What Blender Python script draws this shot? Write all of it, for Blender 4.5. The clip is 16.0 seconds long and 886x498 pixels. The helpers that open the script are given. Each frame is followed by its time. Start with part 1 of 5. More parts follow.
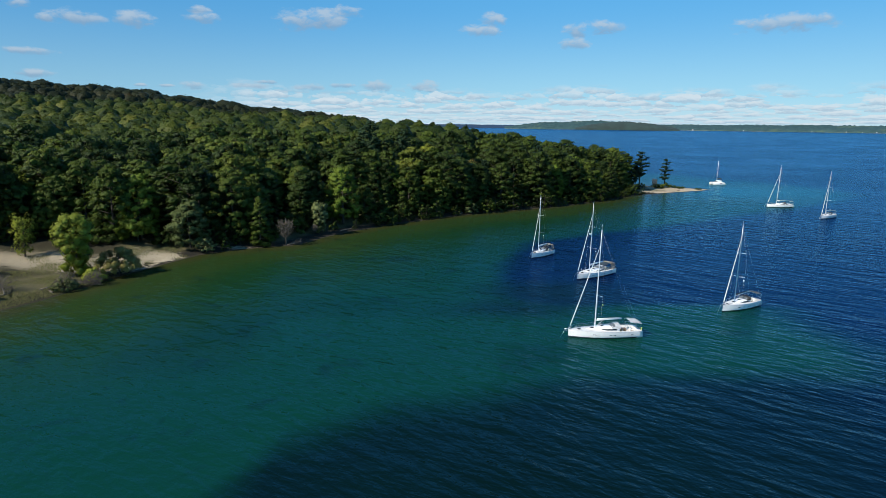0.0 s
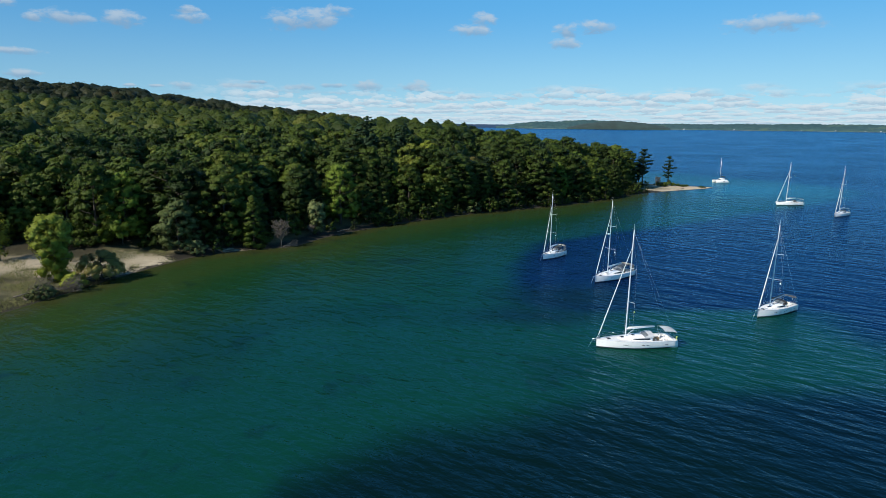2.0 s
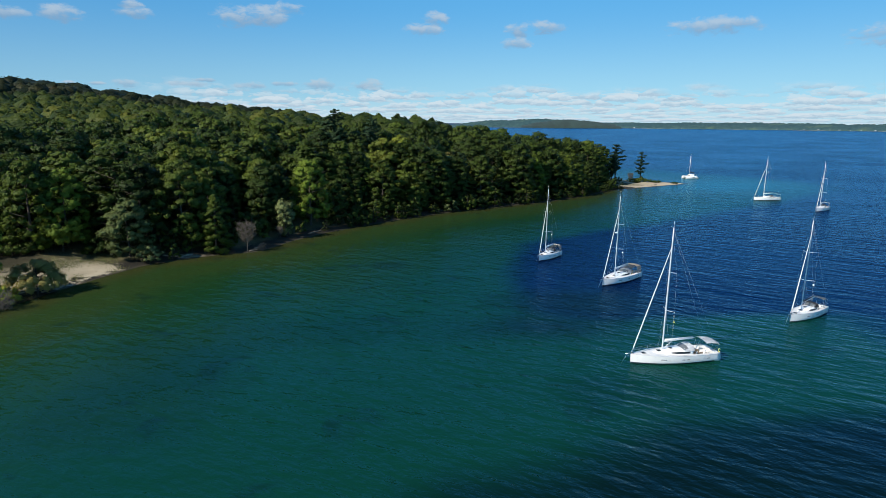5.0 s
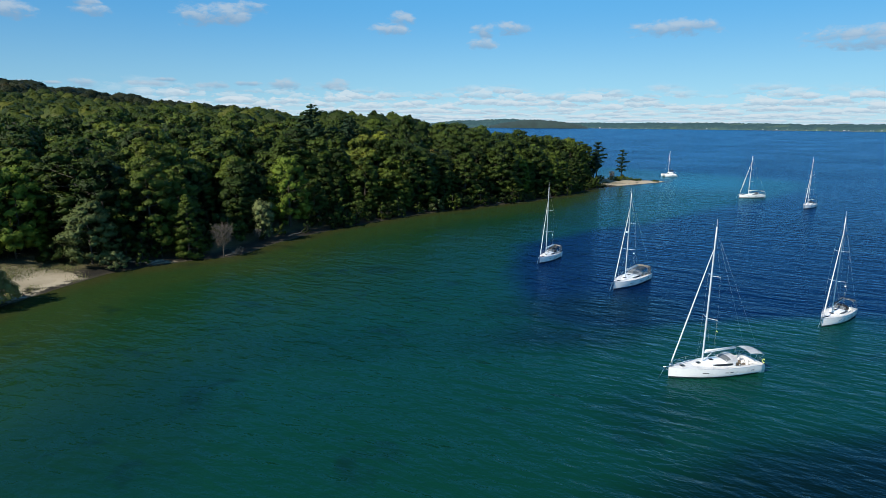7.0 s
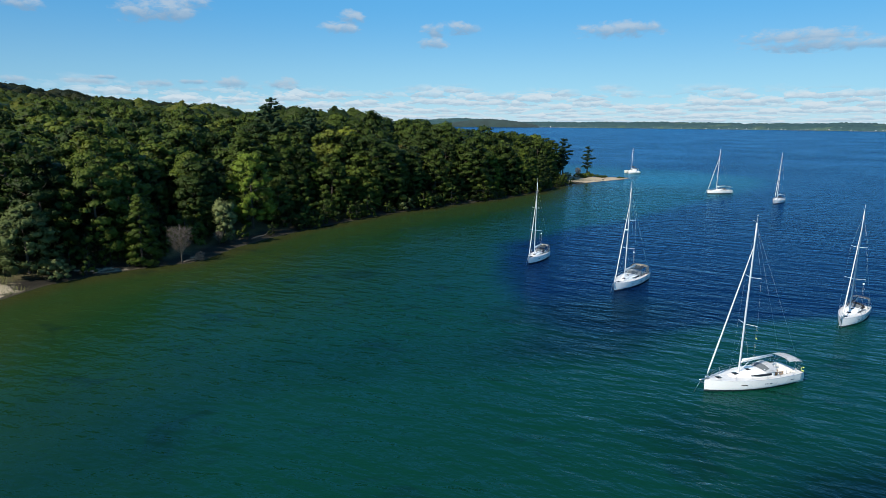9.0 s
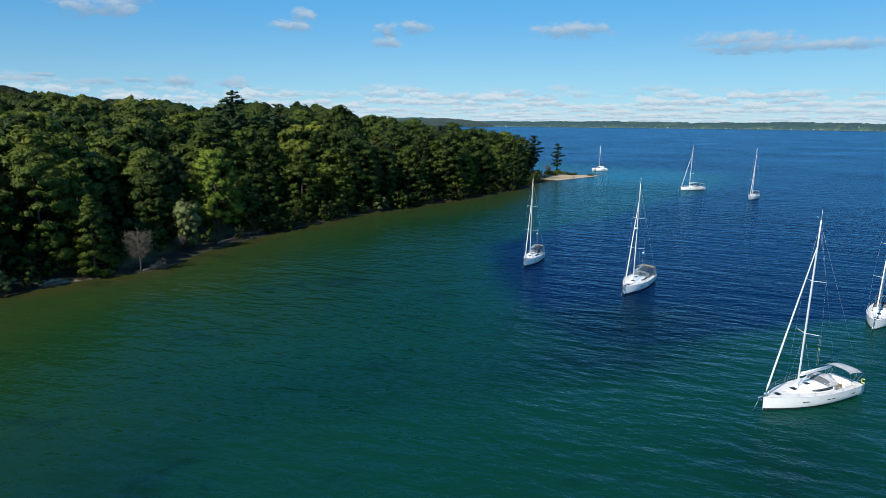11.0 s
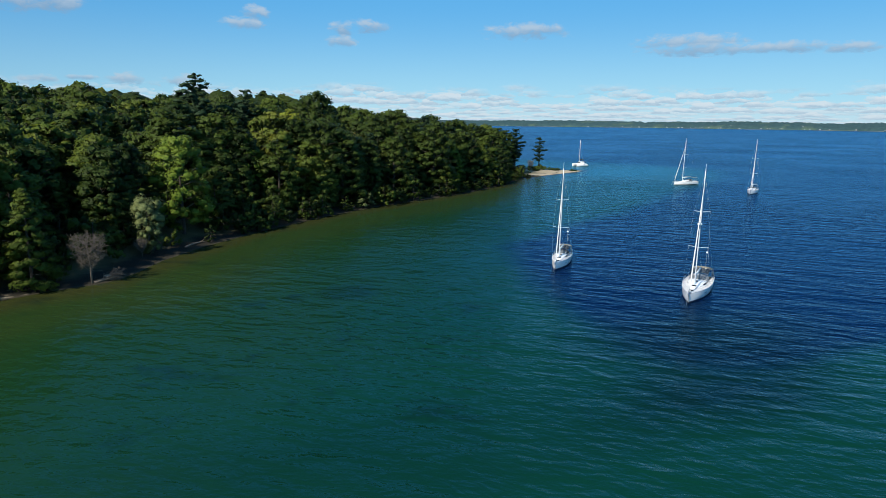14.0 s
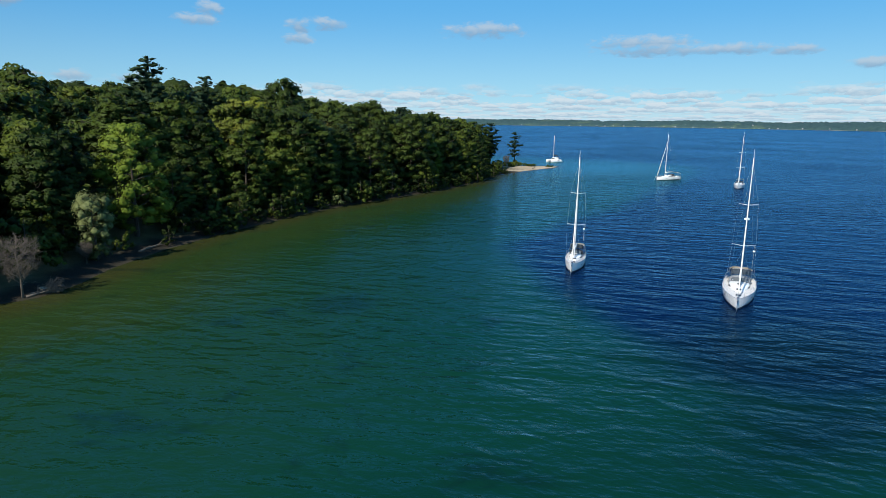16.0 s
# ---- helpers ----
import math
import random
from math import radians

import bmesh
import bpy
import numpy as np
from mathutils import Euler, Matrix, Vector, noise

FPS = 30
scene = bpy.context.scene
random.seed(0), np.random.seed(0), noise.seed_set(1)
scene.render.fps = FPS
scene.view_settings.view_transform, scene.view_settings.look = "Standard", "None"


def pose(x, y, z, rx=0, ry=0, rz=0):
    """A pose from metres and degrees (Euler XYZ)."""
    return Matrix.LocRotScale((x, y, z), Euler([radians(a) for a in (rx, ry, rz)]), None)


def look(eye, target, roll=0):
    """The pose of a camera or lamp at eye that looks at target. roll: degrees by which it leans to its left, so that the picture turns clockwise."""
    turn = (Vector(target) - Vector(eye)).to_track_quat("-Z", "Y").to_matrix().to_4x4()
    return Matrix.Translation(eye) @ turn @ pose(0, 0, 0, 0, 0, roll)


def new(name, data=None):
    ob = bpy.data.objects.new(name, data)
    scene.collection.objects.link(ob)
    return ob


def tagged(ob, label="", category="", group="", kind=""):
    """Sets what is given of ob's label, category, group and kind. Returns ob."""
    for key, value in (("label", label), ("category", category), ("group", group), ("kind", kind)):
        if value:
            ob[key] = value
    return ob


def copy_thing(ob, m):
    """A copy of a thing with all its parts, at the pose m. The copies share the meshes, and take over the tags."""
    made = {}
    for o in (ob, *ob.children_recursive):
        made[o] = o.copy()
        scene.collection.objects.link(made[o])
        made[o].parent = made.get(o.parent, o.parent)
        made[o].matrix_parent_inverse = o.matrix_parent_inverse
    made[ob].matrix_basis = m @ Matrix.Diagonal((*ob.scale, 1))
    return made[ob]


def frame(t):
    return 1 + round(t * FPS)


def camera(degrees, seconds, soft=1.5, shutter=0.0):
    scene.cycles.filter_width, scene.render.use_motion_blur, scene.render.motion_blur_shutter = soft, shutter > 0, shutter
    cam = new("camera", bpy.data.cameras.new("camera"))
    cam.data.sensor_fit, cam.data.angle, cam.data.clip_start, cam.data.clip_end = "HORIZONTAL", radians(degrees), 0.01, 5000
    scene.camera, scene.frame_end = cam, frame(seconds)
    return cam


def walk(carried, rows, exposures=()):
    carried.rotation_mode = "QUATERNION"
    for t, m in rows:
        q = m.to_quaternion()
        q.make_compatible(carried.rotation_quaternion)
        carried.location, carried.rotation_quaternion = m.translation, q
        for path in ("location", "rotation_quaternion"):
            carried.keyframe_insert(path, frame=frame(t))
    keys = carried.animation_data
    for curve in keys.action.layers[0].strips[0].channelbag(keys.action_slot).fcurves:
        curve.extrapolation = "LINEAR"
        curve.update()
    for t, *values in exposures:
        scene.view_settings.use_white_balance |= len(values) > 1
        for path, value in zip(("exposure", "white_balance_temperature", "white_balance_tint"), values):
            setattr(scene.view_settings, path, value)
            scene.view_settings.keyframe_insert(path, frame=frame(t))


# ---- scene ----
cam = camera(72.1, 16.0, soft=0.75)
PATH = [
    (0, (14.392, -6.559, 33.4), (14.476, -4.602, 32.994), 0.6),
    (0.5, (13.722, -4.22, 32.993), (13.812, -2.263, 32.587), 0.5),
    (1, (12.918, -1.817, 32.652), (13.013, 0.139, 32.246), 0.5),
    (1.5, (12.145, 0.568, 32.31), (12.242, 2.524, 31.904), 0.5),
    (2, (11.345, 2.608, 31.873), (11.456, 4.563, 31.467), 0.5),
    (2.5, (10.45, 4.721, 31.503), (10.579, 6.675, 31.097), 0.5),
    (3, (9.464, 6.875, 31.135), (9.624, 8.827, 30.729), 0.5),
    (3.5, (8.525, 9.276, 30.762), (8.717, 11.225, 30.357), 0.5),
    (4, (7.49, 11.476, 30.461), (7.707, 13.423, 30.055), 0.5),
    (6.5, (2.102, 23.464, 28.727), (2.425, 25.395, 28.32), 0.5),
    (7, (1.142, 25.854, 28.344), (1.5, 27.779, 27.938), 0.5),
    (7.5, (0.204, 28.376, 27.993), (0.606, 30.293, 27.586), 0.5),
    (8, (-0.77, 30.871, 27.569), (-0.327, 32.778, 27.162), 0.5),
    (8.5, (-1.717, 33.413, 27.219), (-1.239, 35.312, 26.812), 0.5),
    (9, (-2.592, 35.873, 26.845), (-2.086, 37.765, 26.438), 0.5),
    (11.5, (-6.656, 49.166, 25.011), (-5.988, 51.007, 24.604), 0.5),
    (12, (-7.157, 52.156, 24.494), (-6.471, 53.99, 24.087), 0.5),
    (12.5, (-7.713, 55.298, 24.075), (-7.002, 57.122, 23.667), 0.5),
    (13, (-8.314, 58.36, 23.539), (-7.569, 60.171, 23.132), 0.5),
    (13.5, (-8.832, 61.99, 23.041), (-8.067, 63.793, 22.633), 0.6),
    (14, (-9.036, 65.137, 22.373), (-8.266, 66.937, 21.965), 0.6),
    (14.5, (-9.408, 68.236, 21.868), (-8.622, 70.029, 21.458), 0.6),
    (15, (-9.559, 71.551, 21.257), (-8.736, 73.328, 20.848), 0.6),
    (15.5, (-9.597, 75.082, 20.722), (-8.735, 76.839, 20.313), 0.7),
    (16, (-9.254, 78.56, 20.159), (-8.368, 80.305, 19.749), 0.7),
]
walk(cam, [(t, look(e, a, r)) for t, e, a, r in PATH], exposures=((0.0, -0.05, 6450, 10), (16.0, -0.05, 6450, 10)))

# ---- world, sun ----
SUN_AZ, SUN_EL = math.atan2(-0.88, -0.475), radians(41)
scene.view_settings.exposure = 0.0


class Nodes:
    """A small writer for node trees."""

    def __init__(self, tree):
        self.tree = tree
        tree.nodes.clear()

    def add(self, kind, **settings):
        n = self.tree.nodes.new(kind)
        for key, value in settings.items():
            if key in n.inputs:
                if isinstance(value, bpy.types.NodeSocket):
                    self.tree.links.new(value, n.inputs[key])
                else:
                    n.inputs[key].default_value = value
            elif key == "operation":
                n.operation = value
            elif key == "attribute_name":
                n.attribute_name = value
            elif key == "sky_type":
                n.sky_type = value
            elif key == "sun_disc":
                n.sun_disc = value
            elif key == "vector_type":
                n.vector_type = value
            elif key == "convert_from":
                n.convert_from = value
            elif key == "convert_to":
                n.convert_to = value
        return n

    def join(self, a, b):
        self.tree.links.new(a, b)

    def math(self, op, a, b=0.0, c=0.0, clamp=False):
        n = self.tree.nodes.new("ShaderNodeMath")
        n.operation, n.use_clamp = op, clamp
        for i, v in enumerate((a, b, c)):
            if isinstance(v, bpy.types.NodeSocket):
                self.tree.links.new(v, n.inputs[i])
            else:
                n.inputs[i].default_value = v
        return n.outputs[0]

    def smooth(self, v, lo, hi):
        n = self.tree.nodes.new("ShaderNodeMapRange")
        n.interpolation_type = "SMOOTHSTEP"
        self.tree.links.new(v, n.inputs[0])
        n.inputs[1].default_value, n.inputs[2].default_value = lo, hi
        return n.outputs[0]

    def mix(self, f, a, b, blend="MIX"):
        n = self.tree.nodes.new("ShaderNodeMix")
        n.data_type, n.blend_type = "RGBA", blend
        for i, v in ((0, f), (6, a), (7, b)):
            if isinstance(v, bpy.types.NodeSocket):
                self.tree.links.new(v, n.inputs[i])
            elif i == 0:
                n.inputs[0].default_value = v
            else:
                n.inputs[i].default_value = (*v[:3], 1)
        return n.outputs[2]

    def noise(self, vector, scale, detail=3, rough=0.55, warp=0.0):
        n = self.add("ShaderNodeTexNoise", Scale=scale, Detail=detail, Roughness=rough, Distortion=warp)
        if vector is not None:
            self.join(vector, n.inputs["Vector"])
        return n.outputs[0]


def build_world():
    w = bpy.data.worlds.new("sky")
    scene.world = w
    w.use_nodes = True
    n = Nodes(w.node_tree)
    sky = n.add("ShaderNodeTexSky", sky_type="NISHITA", sun_disc=False)
    sky.sun_elevation, sky.sun_rotation = SUN_EL, SUN_AZ
    sky.altitude, sky.air_density, sky.dust_density, sky.ozone_density = 200, 1.15, 0.25, 2.2
    way = n.add("ShaderNodeTexCoord").outputs["Generated"]
    xyz = n.add("ShaderNodeSeparateXYZ", Vector=way)
    az = n.math("MULTIPLY", n.math("ARCTAN2", xyz.outputs[0], xyz.outputs[1]), 57.296)
    el = n.math("MULTIPLY", n.math("ARCSINE", xyz.outputs[2]), 57.296)
    # a bank of cumulus over the lake: flat bases, round tops, rows closing up towards the horizon
    far_off = n.add("ShaderNodeCombineXYZ")
    n.join(n.math("MULTIPLY", az, 0.14), far_off.inputs[0])
    n.join(n.math("MULTIPLY", el, 0.5), far_off.inputs[1])
    wide_noise = n.math("SUBTRACT", n.noise(far_off.outputs[0], 1.0, 4, 0.6), 0.5)
    def puffs(wide, tall, shift, big):
        at = n.add("ShaderNodeCombineXYZ")
        n.join(n.math("MULTIPLY", az, wide), at.inputs[0])
        n.join(n.math("ADD", n.math("MULTIPLY", n.math("LOGARITHM", n.math("MAXIMUM", n.math("ADD", el, 1.0), 0.2), math.e), tall), shift), at.inputs[1])
        rag = n.noise(at.outputs[0], 2.6, 5, 0.6)
        bent = n.add("ShaderNodeVectorMath", operation="ADD")
        n.join(at.outputs[0], bent.inputs[0])
        lean = n.add("ShaderNodeCombineXYZ")
        n.join(n.math("MULTIPLY", n.math("SUBTRACT", n.noise(at.outputs[0], 0.45, 3), 0.5), 2.2), lean.inputs[0])
        n.join(lean.outputs[0], bent.inputs[1])
        at = bent
        cell = n.add("ShaderNodeTexVoronoi", Scale=1.0, Randomness=1.0)
        cell.voronoi_dimensions = "2D"
        n.join(at.outputs[0], cell.inputs["Vector"])
        rise = n.math("SUBTRACT", n.add("ShaderNodeSeparateXYZ", Vector=at.outputs[0]).outputs[1], n.add("ShaderNodeSeparateXYZ", Vector=cell.outputs["Position"]).outputs[1])
        size = n.math("ADD", n.math("MULTIPLY", n.add("ShaderNodeSeparateXYZ", Vector=cell.outputs["Color"]).outputs[0], 0.35), n.math("ADD", big, n.math("MULTIPLY", wide_noise, 1.1)))
        body = n.math("MINIMUM", n.math("SUBTRACT", size, cell.outputs["Distance"]), n.math("MULTIPLY", n.math("ADD", rise, 0.24), 1.6))
        body = n.math("ADD", body, n.math("MULTIPLY", n.math("SUBTRACT", rag, 0.5), 1.25))
        shade = n.smooth(n.math("ADD", rise, n.math("MULTIPLY", n.math("SUBTRACT", rag, 0.5), 1.1)), -0.30, 0.38)
        return n.smooth(body, -0.02, 0.20), shade
    band = n.math("MULTIPLY", n.smooth(el, -0.8, 0.3), n.math("SUBTRACT", 1, n.smooth(n.math("SUBTRACT", el, n.math("MULTIPLY", wide_noise, 3.0)), 2.2, 3.3)))
    band = n.math("MULTIPLY", band, n.math("MULTIPLY", n.smooth(az, -22, -10), 0.85))
    bank, relief = puffs(0.42, 3.6, 0.0, 0.42)
    rear, rear_relief = puffs(0.60, 5.2, 0.4, 0.45)
    bank, rear = n.math("MULTIPLY", bank, band), n.math("MULTIPLY", n.math("MULTIPLY", rear, band), 0.75)
    veil = n.math("MULTIPLY", n.math("SUBTRACT", 1, n.smooth(el, -0.2, 2.6)), 0.6)
    # the single small clouds higher up: bearing, height, half width, half height (degrees)
    span = n.add("ShaderNodeCombineXYZ")
    n.join(az, span.inputs[0])
    n.join(el, span.inputs[1])
    puff = n.add("ShaderNodeVectorMath", operation="MULTIPLY")
    n.join(span.outputs[0], puff.inputs[0])
    puff.inputs[1].default_value = (0.85, 1.7, 0)
    fluff = n.noise(puff.outputs[0], 0.9, 6, 0.58, 0.25)
    single, lift, mass = None, None, None
    for a, e, ww, hh in ((-27.4, 7.7, 1.5, 0.45), (-29.5, 7.5, 0.5, 0.25), (-23.5, 7.9, 1.1, 0.55), (-31.0, 8.3, 0.6, 0.3), (-18.6, 8.9, 0.7, 0.3), (-18.2, 8.3, 1.2, 0.33), (-10.6, 8.5, 1.3, 0.68),
                         (-8.0, 8.7, 1.6, 0.66), (-6.3, 9.4, 1.1, 0.37), (-31.0, 5.0, 1.3, 0.24), (-30.6, 3.4, 1.0, 0.24), (-23.4, 2.8, 0.4, 0.11), (-21.5, 2.8, 0.5, 0.11), (-19.4, 2.9, 0.7, 0.25),
                         (-14.4, 3.0, 1.3, 0.2), (-13.3, 3.35, 0.8, 0.14), (-9.7, 3.0, 0.9, 0.26), (-6.8, 3.2, 0.9, 0.18), (-3.7, 3.2, 1.1, 0.42), (0.7, 3.2, 1.1, 0.42), (6.7, 8.9, 0.9, 0.46),
                         (5.8, 8.0, 1.3, 0.45), (14.0, 8.0, 0.8, 0.55), (16.5, 8.2, 1.2, 0.48), (13.9, 6.9, 0.9, 0.42), (30.2, 7.9, 2.7, 0.54), (31.9, 8.1, 1.5, 0.33), (44.2, 6.75, 3.1, 0.56),
                         (45.6, 6.1, 3.9, 0.38), (51.3, 6.1, 2.7, 0.36), (55.7, 5.9, 1.4, 0.36), (61.2, 4.7, 1.6, 0.36), (75, 7.5, 5, 1.1), (-55, 7, 5, 1.2), (90, 9, 6, 1.5)):
        off = n.add("ShaderNodeVectorMath", operation="MULTIPLY_ADD")
        n.join(span.outputs[0], off.inputs[0])
        off.inputs[1].default_value, off.inputs[2].default_value = (0.66 / ww, 0.66 / hh, 0), (-0.66 * a / ww, -0.66 * e / hh, 0)
        sq = n.add("ShaderNodeVectorMath", operation="DOT_PRODUCT")
        n.join(off.outputs[0], sq.inputs[0]), n.join(off.outputs[0], sq.inputs[1])
        m = n.math("SUBTRACT", 1.0, sq.outputs["Value"])
        body = n.math("MAXIMUM", m, 0.0)
        tall = n.math("MULTIPLY", n.add("ShaderNodeSeparateXYZ", Vector=off.outputs[0]).outputs[1], body)
        single = m if single is None else n.math("MAXIMUM", single, m)
        lift = tall if lift is None else n.math("ADD", lift, tall)
        mass = body if mass is None else n.math("ADD", mass, body)
    spot = n.smooth(n.math("ADD", n.math("MULTIPLY", n.math("MAXIMUM", single, -1.0), 0.55), n.math("MULTIPLY", n.math("SUBTRACT", fluff, 0.5), 1.8)), -0.02, 0.62)
    crest = n.smooth(n.math("ADD", n.math("DIVIDE", lift, n.math("ADD", mass, 0.05)), n.math("MULTIPLY", n.math("SUBTRACT", fluff, 0.5), 1.2)), -0.55, 0.55)
    low_grey, bright = (3.5, 5.2, 6.7), (6.8, 7.8, 8.5)
    tone, rear_tone = n.mix(relief, low_grey, bright), n.mix(rear_relief, (4.6, 6.3, 7.5), bright)
    # clear blue air: paler towards the horizon
    air = n.mix(n.smooth(el, -2, 11), (3.8, 7.1, 8.7), (0.95, 4.1, 8.0))
    air = n.mix(n.smooth(el, 8, 50), air, (0.45, 1.9, 5.0))
    base = n.mix(0.88, n.mix(1.0, sky.outputs[0], (0.80, 1.0, 1.12), "MULTIPLY"), air)
    base = n.mix(n.smooth(az, -40, 22), n.mix(1.0, base, (0.86, 0.87, 0.90), "MULTIPLY"), n.mix(1.0, base, (1.12, 1.10, 1.08), "MULTIPLY"))
    base = n.mix(veil, base, (5.9, 7.4, 8.3))
    lone = n.mix(crest, (2.5, 3.9, 5.6), (5.1, 6.1, 7.1))
    out = n.mix(bank, n.mix(rear, n.mix(n.math("MULTIPLY", spot, 0.75), base, lone), rear_tone), tone)
    bg = n.add("ShaderNodeBackground", Color=out, Strength=0.10)
    n.join(bg.outputs[0], n.add("ShaderNodeOutputWorld").inputs[0])


build_world()
sun = new("sun", bpy.data.lights.new("sun", "SUN"))
sun.data.energy, sun.data.angle, sun.data.color = 6.0, radians(0.5), (1.0, 0.93, 0.82)
sun.matrix_world = look((math.sin(SUN_AZ) * 50 * math.cos(SUN_EL), math.cos(SUN_AZ) * 50 * math.cos(SUN_EL), 50 * math.sin(SUN_EL)), (0, 0, 0))


# ---- materials ----
def material(name):
    m = bpy.data.materials.new(name)
    m.use_nodes = True
    return m, Nodes(m.node_tree)


def finish(n, **settings):
    b = n.add("ShaderNodeBsdfPrincipled", **settings)
    n.join(b.outputs[0], n.add("ShaderNodeOutputMaterial").inputs[0])
    return b


def bumped(n, height, distance, strength=1.0):
    b = n.add("ShaderNodeBump", Height=height, Distance=distance, Strength=strength)
    return b.outputs[0]


def plain(name, colour, rough=0.5, metal=0.0, grain=0.15, scale=3.0, coat=0.0):
    """Paint, cloth, metal: a colour with stains at two scales and a fine relief."""
    m, n = material(name)
    at = n.add("ShaderNodeTexCoord").outputs["Object"]
    stain = n.noise(at, scale, 4, 0.6)
    fine = n.noise(at, scale * 14, 3, 0.6)
    dark = tuple(c * (1 - grain) for c in colour)
    c = n.mix(n.smooth(stain, 0.3, 0.7), dark, colour)
    c = n.mix(n.math("MULTIPLY", n.smooth(fine, 0.5, 0.8), grain), c, tuple(v * 0.6 for v in colour))
    r = n.math("ADD", n.math("MULTIPLY", stain, 0.2), rough - 0.1)
    finish(n, **{"Base Color": c, "Roughness": r, "Metallic": metal, "Coat Weight": coat, "Normal": bumped(n, fine, 0.004, 0.4)})
    return m


def leaf_material(name, dark, light, gold, rough=0.55):
    """Leaves: tone by tree, by bough and by clump."""
    m, n = material(name)
    at = n.add("ShaderNodeTexCoord").outputs["Object"]
    tree = n.add("ShaderNodeAttribute", attribute_name="tone").outputs["Fac"]
    one = n.add("ShaderNodeObjectInfo").outputs["Random"]
    who = n.math("FRACT", n.math("ADD", tree, n.math("MULTIPLY", one, 0.999)))
    leaf = n.add("ShaderNodeNewGeometry").outputs["Random Per Island"]
    big = n.noise(at, 0.35, 3)
    # shading follows the rounded bough that the leaf belongs to
    bough = n.add("ShaderNodeVectorTransform", vector_type="NORMAL", convert_from="OBJECT", convert_to="WORLD")
    n.join(n.add("ShaderNodeAttribute", attribute_name="bough").outputs["Vector"], bough.inputs[0])
    own = n.add("ShaderNodeVectorMath", operation="SCALE", Scale=0.16)
    n.join(n.add("ShaderNodeNewGeometry").outputs["Normal"], own.inputs[0])
    both = n.add("ShaderNodeVectorMath", operation="ADD")
    n.join(bough.outputs[0], both.inputs[0])
    n.join(own.outputs[0], both.inputs[1])
    facing = n.add("ShaderNodeVectorMath", operation="NORMALIZE")
    # twigs and leaf sprays turn the surface this way and that
    ruffle = n.add("ShaderNodeTexNoise", Scale=1.15, Detail=4.0, Roughness=0.72)
    n.join(at, ruffle.inputs["Vector"])
    twist = n.add("ShaderNodeVectorMath", operation="MULTIPLY_ADD")
    n.join(ruffle.outputs["Color"], twist.inputs[0])
    twist.inputs[1].default_value, twist.inputs[2].default_value = (3.4, 3.4, 3.0), (-1.7, -1.7, -1.5)
    turned = n.add("ShaderNodeVectorMath", operation="ADD")
    n.join(both.outputs[0], turned.inputs[0])
    n.join(twist.outputs[0], turned.inputs[1])
    n.join(turned.outputs[0], facing.inputs[0])
    facing = facing.outputs[0]
    c = n.mix(n.math("ADD", n.math("MULTIPLY", who, 0.93), n.math("MULTIPLY", leaf, 0.07), clamp=True), dark, light)
    c = n.mix(n.math("MULTIPLY", n.smooth(who, 0.72, 1.0), n.smooth(big, 0.35, 0.65)), c, gold)
    c = n.mix(n.math("MULTIPLY", n.smooth(leaf, 0.88, 1.0), 0.15), c, gold)
    # a few trees have begun to turn
    c = n.mix(n.math("MULTIPLY", n.smooth(n.math("FRACT", n.math("MULTIPLY", who, 37.0)), 0.982, 0.995), 0.45), c, tuple(v * k for v, k in zip(gold, (1.4, 1.0, 0.9))))
    d = n.add("ShaderNodeBsdfPrincipled", **{"Base Color": c, "Roughness": rough, "Specular IOR Level": 0.12, "Normal": facing})
    t = n.add("ShaderNodeBsdfTranslucent", Normal=facing, Color=n.mix(1.0, c, (1.0, 1.15, 0.45), "MULTIPLY"))
    s = n.add("ShaderNodeMixShader", Fac=0.16)
    n.join(d.outputs[0], s.inputs[1])
    n.join(t.outputs[0], s.inputs[2])
    n.join(s.outputs[0], n.add("ShaderNodeOutputMaterial").inputs[0])
    return m


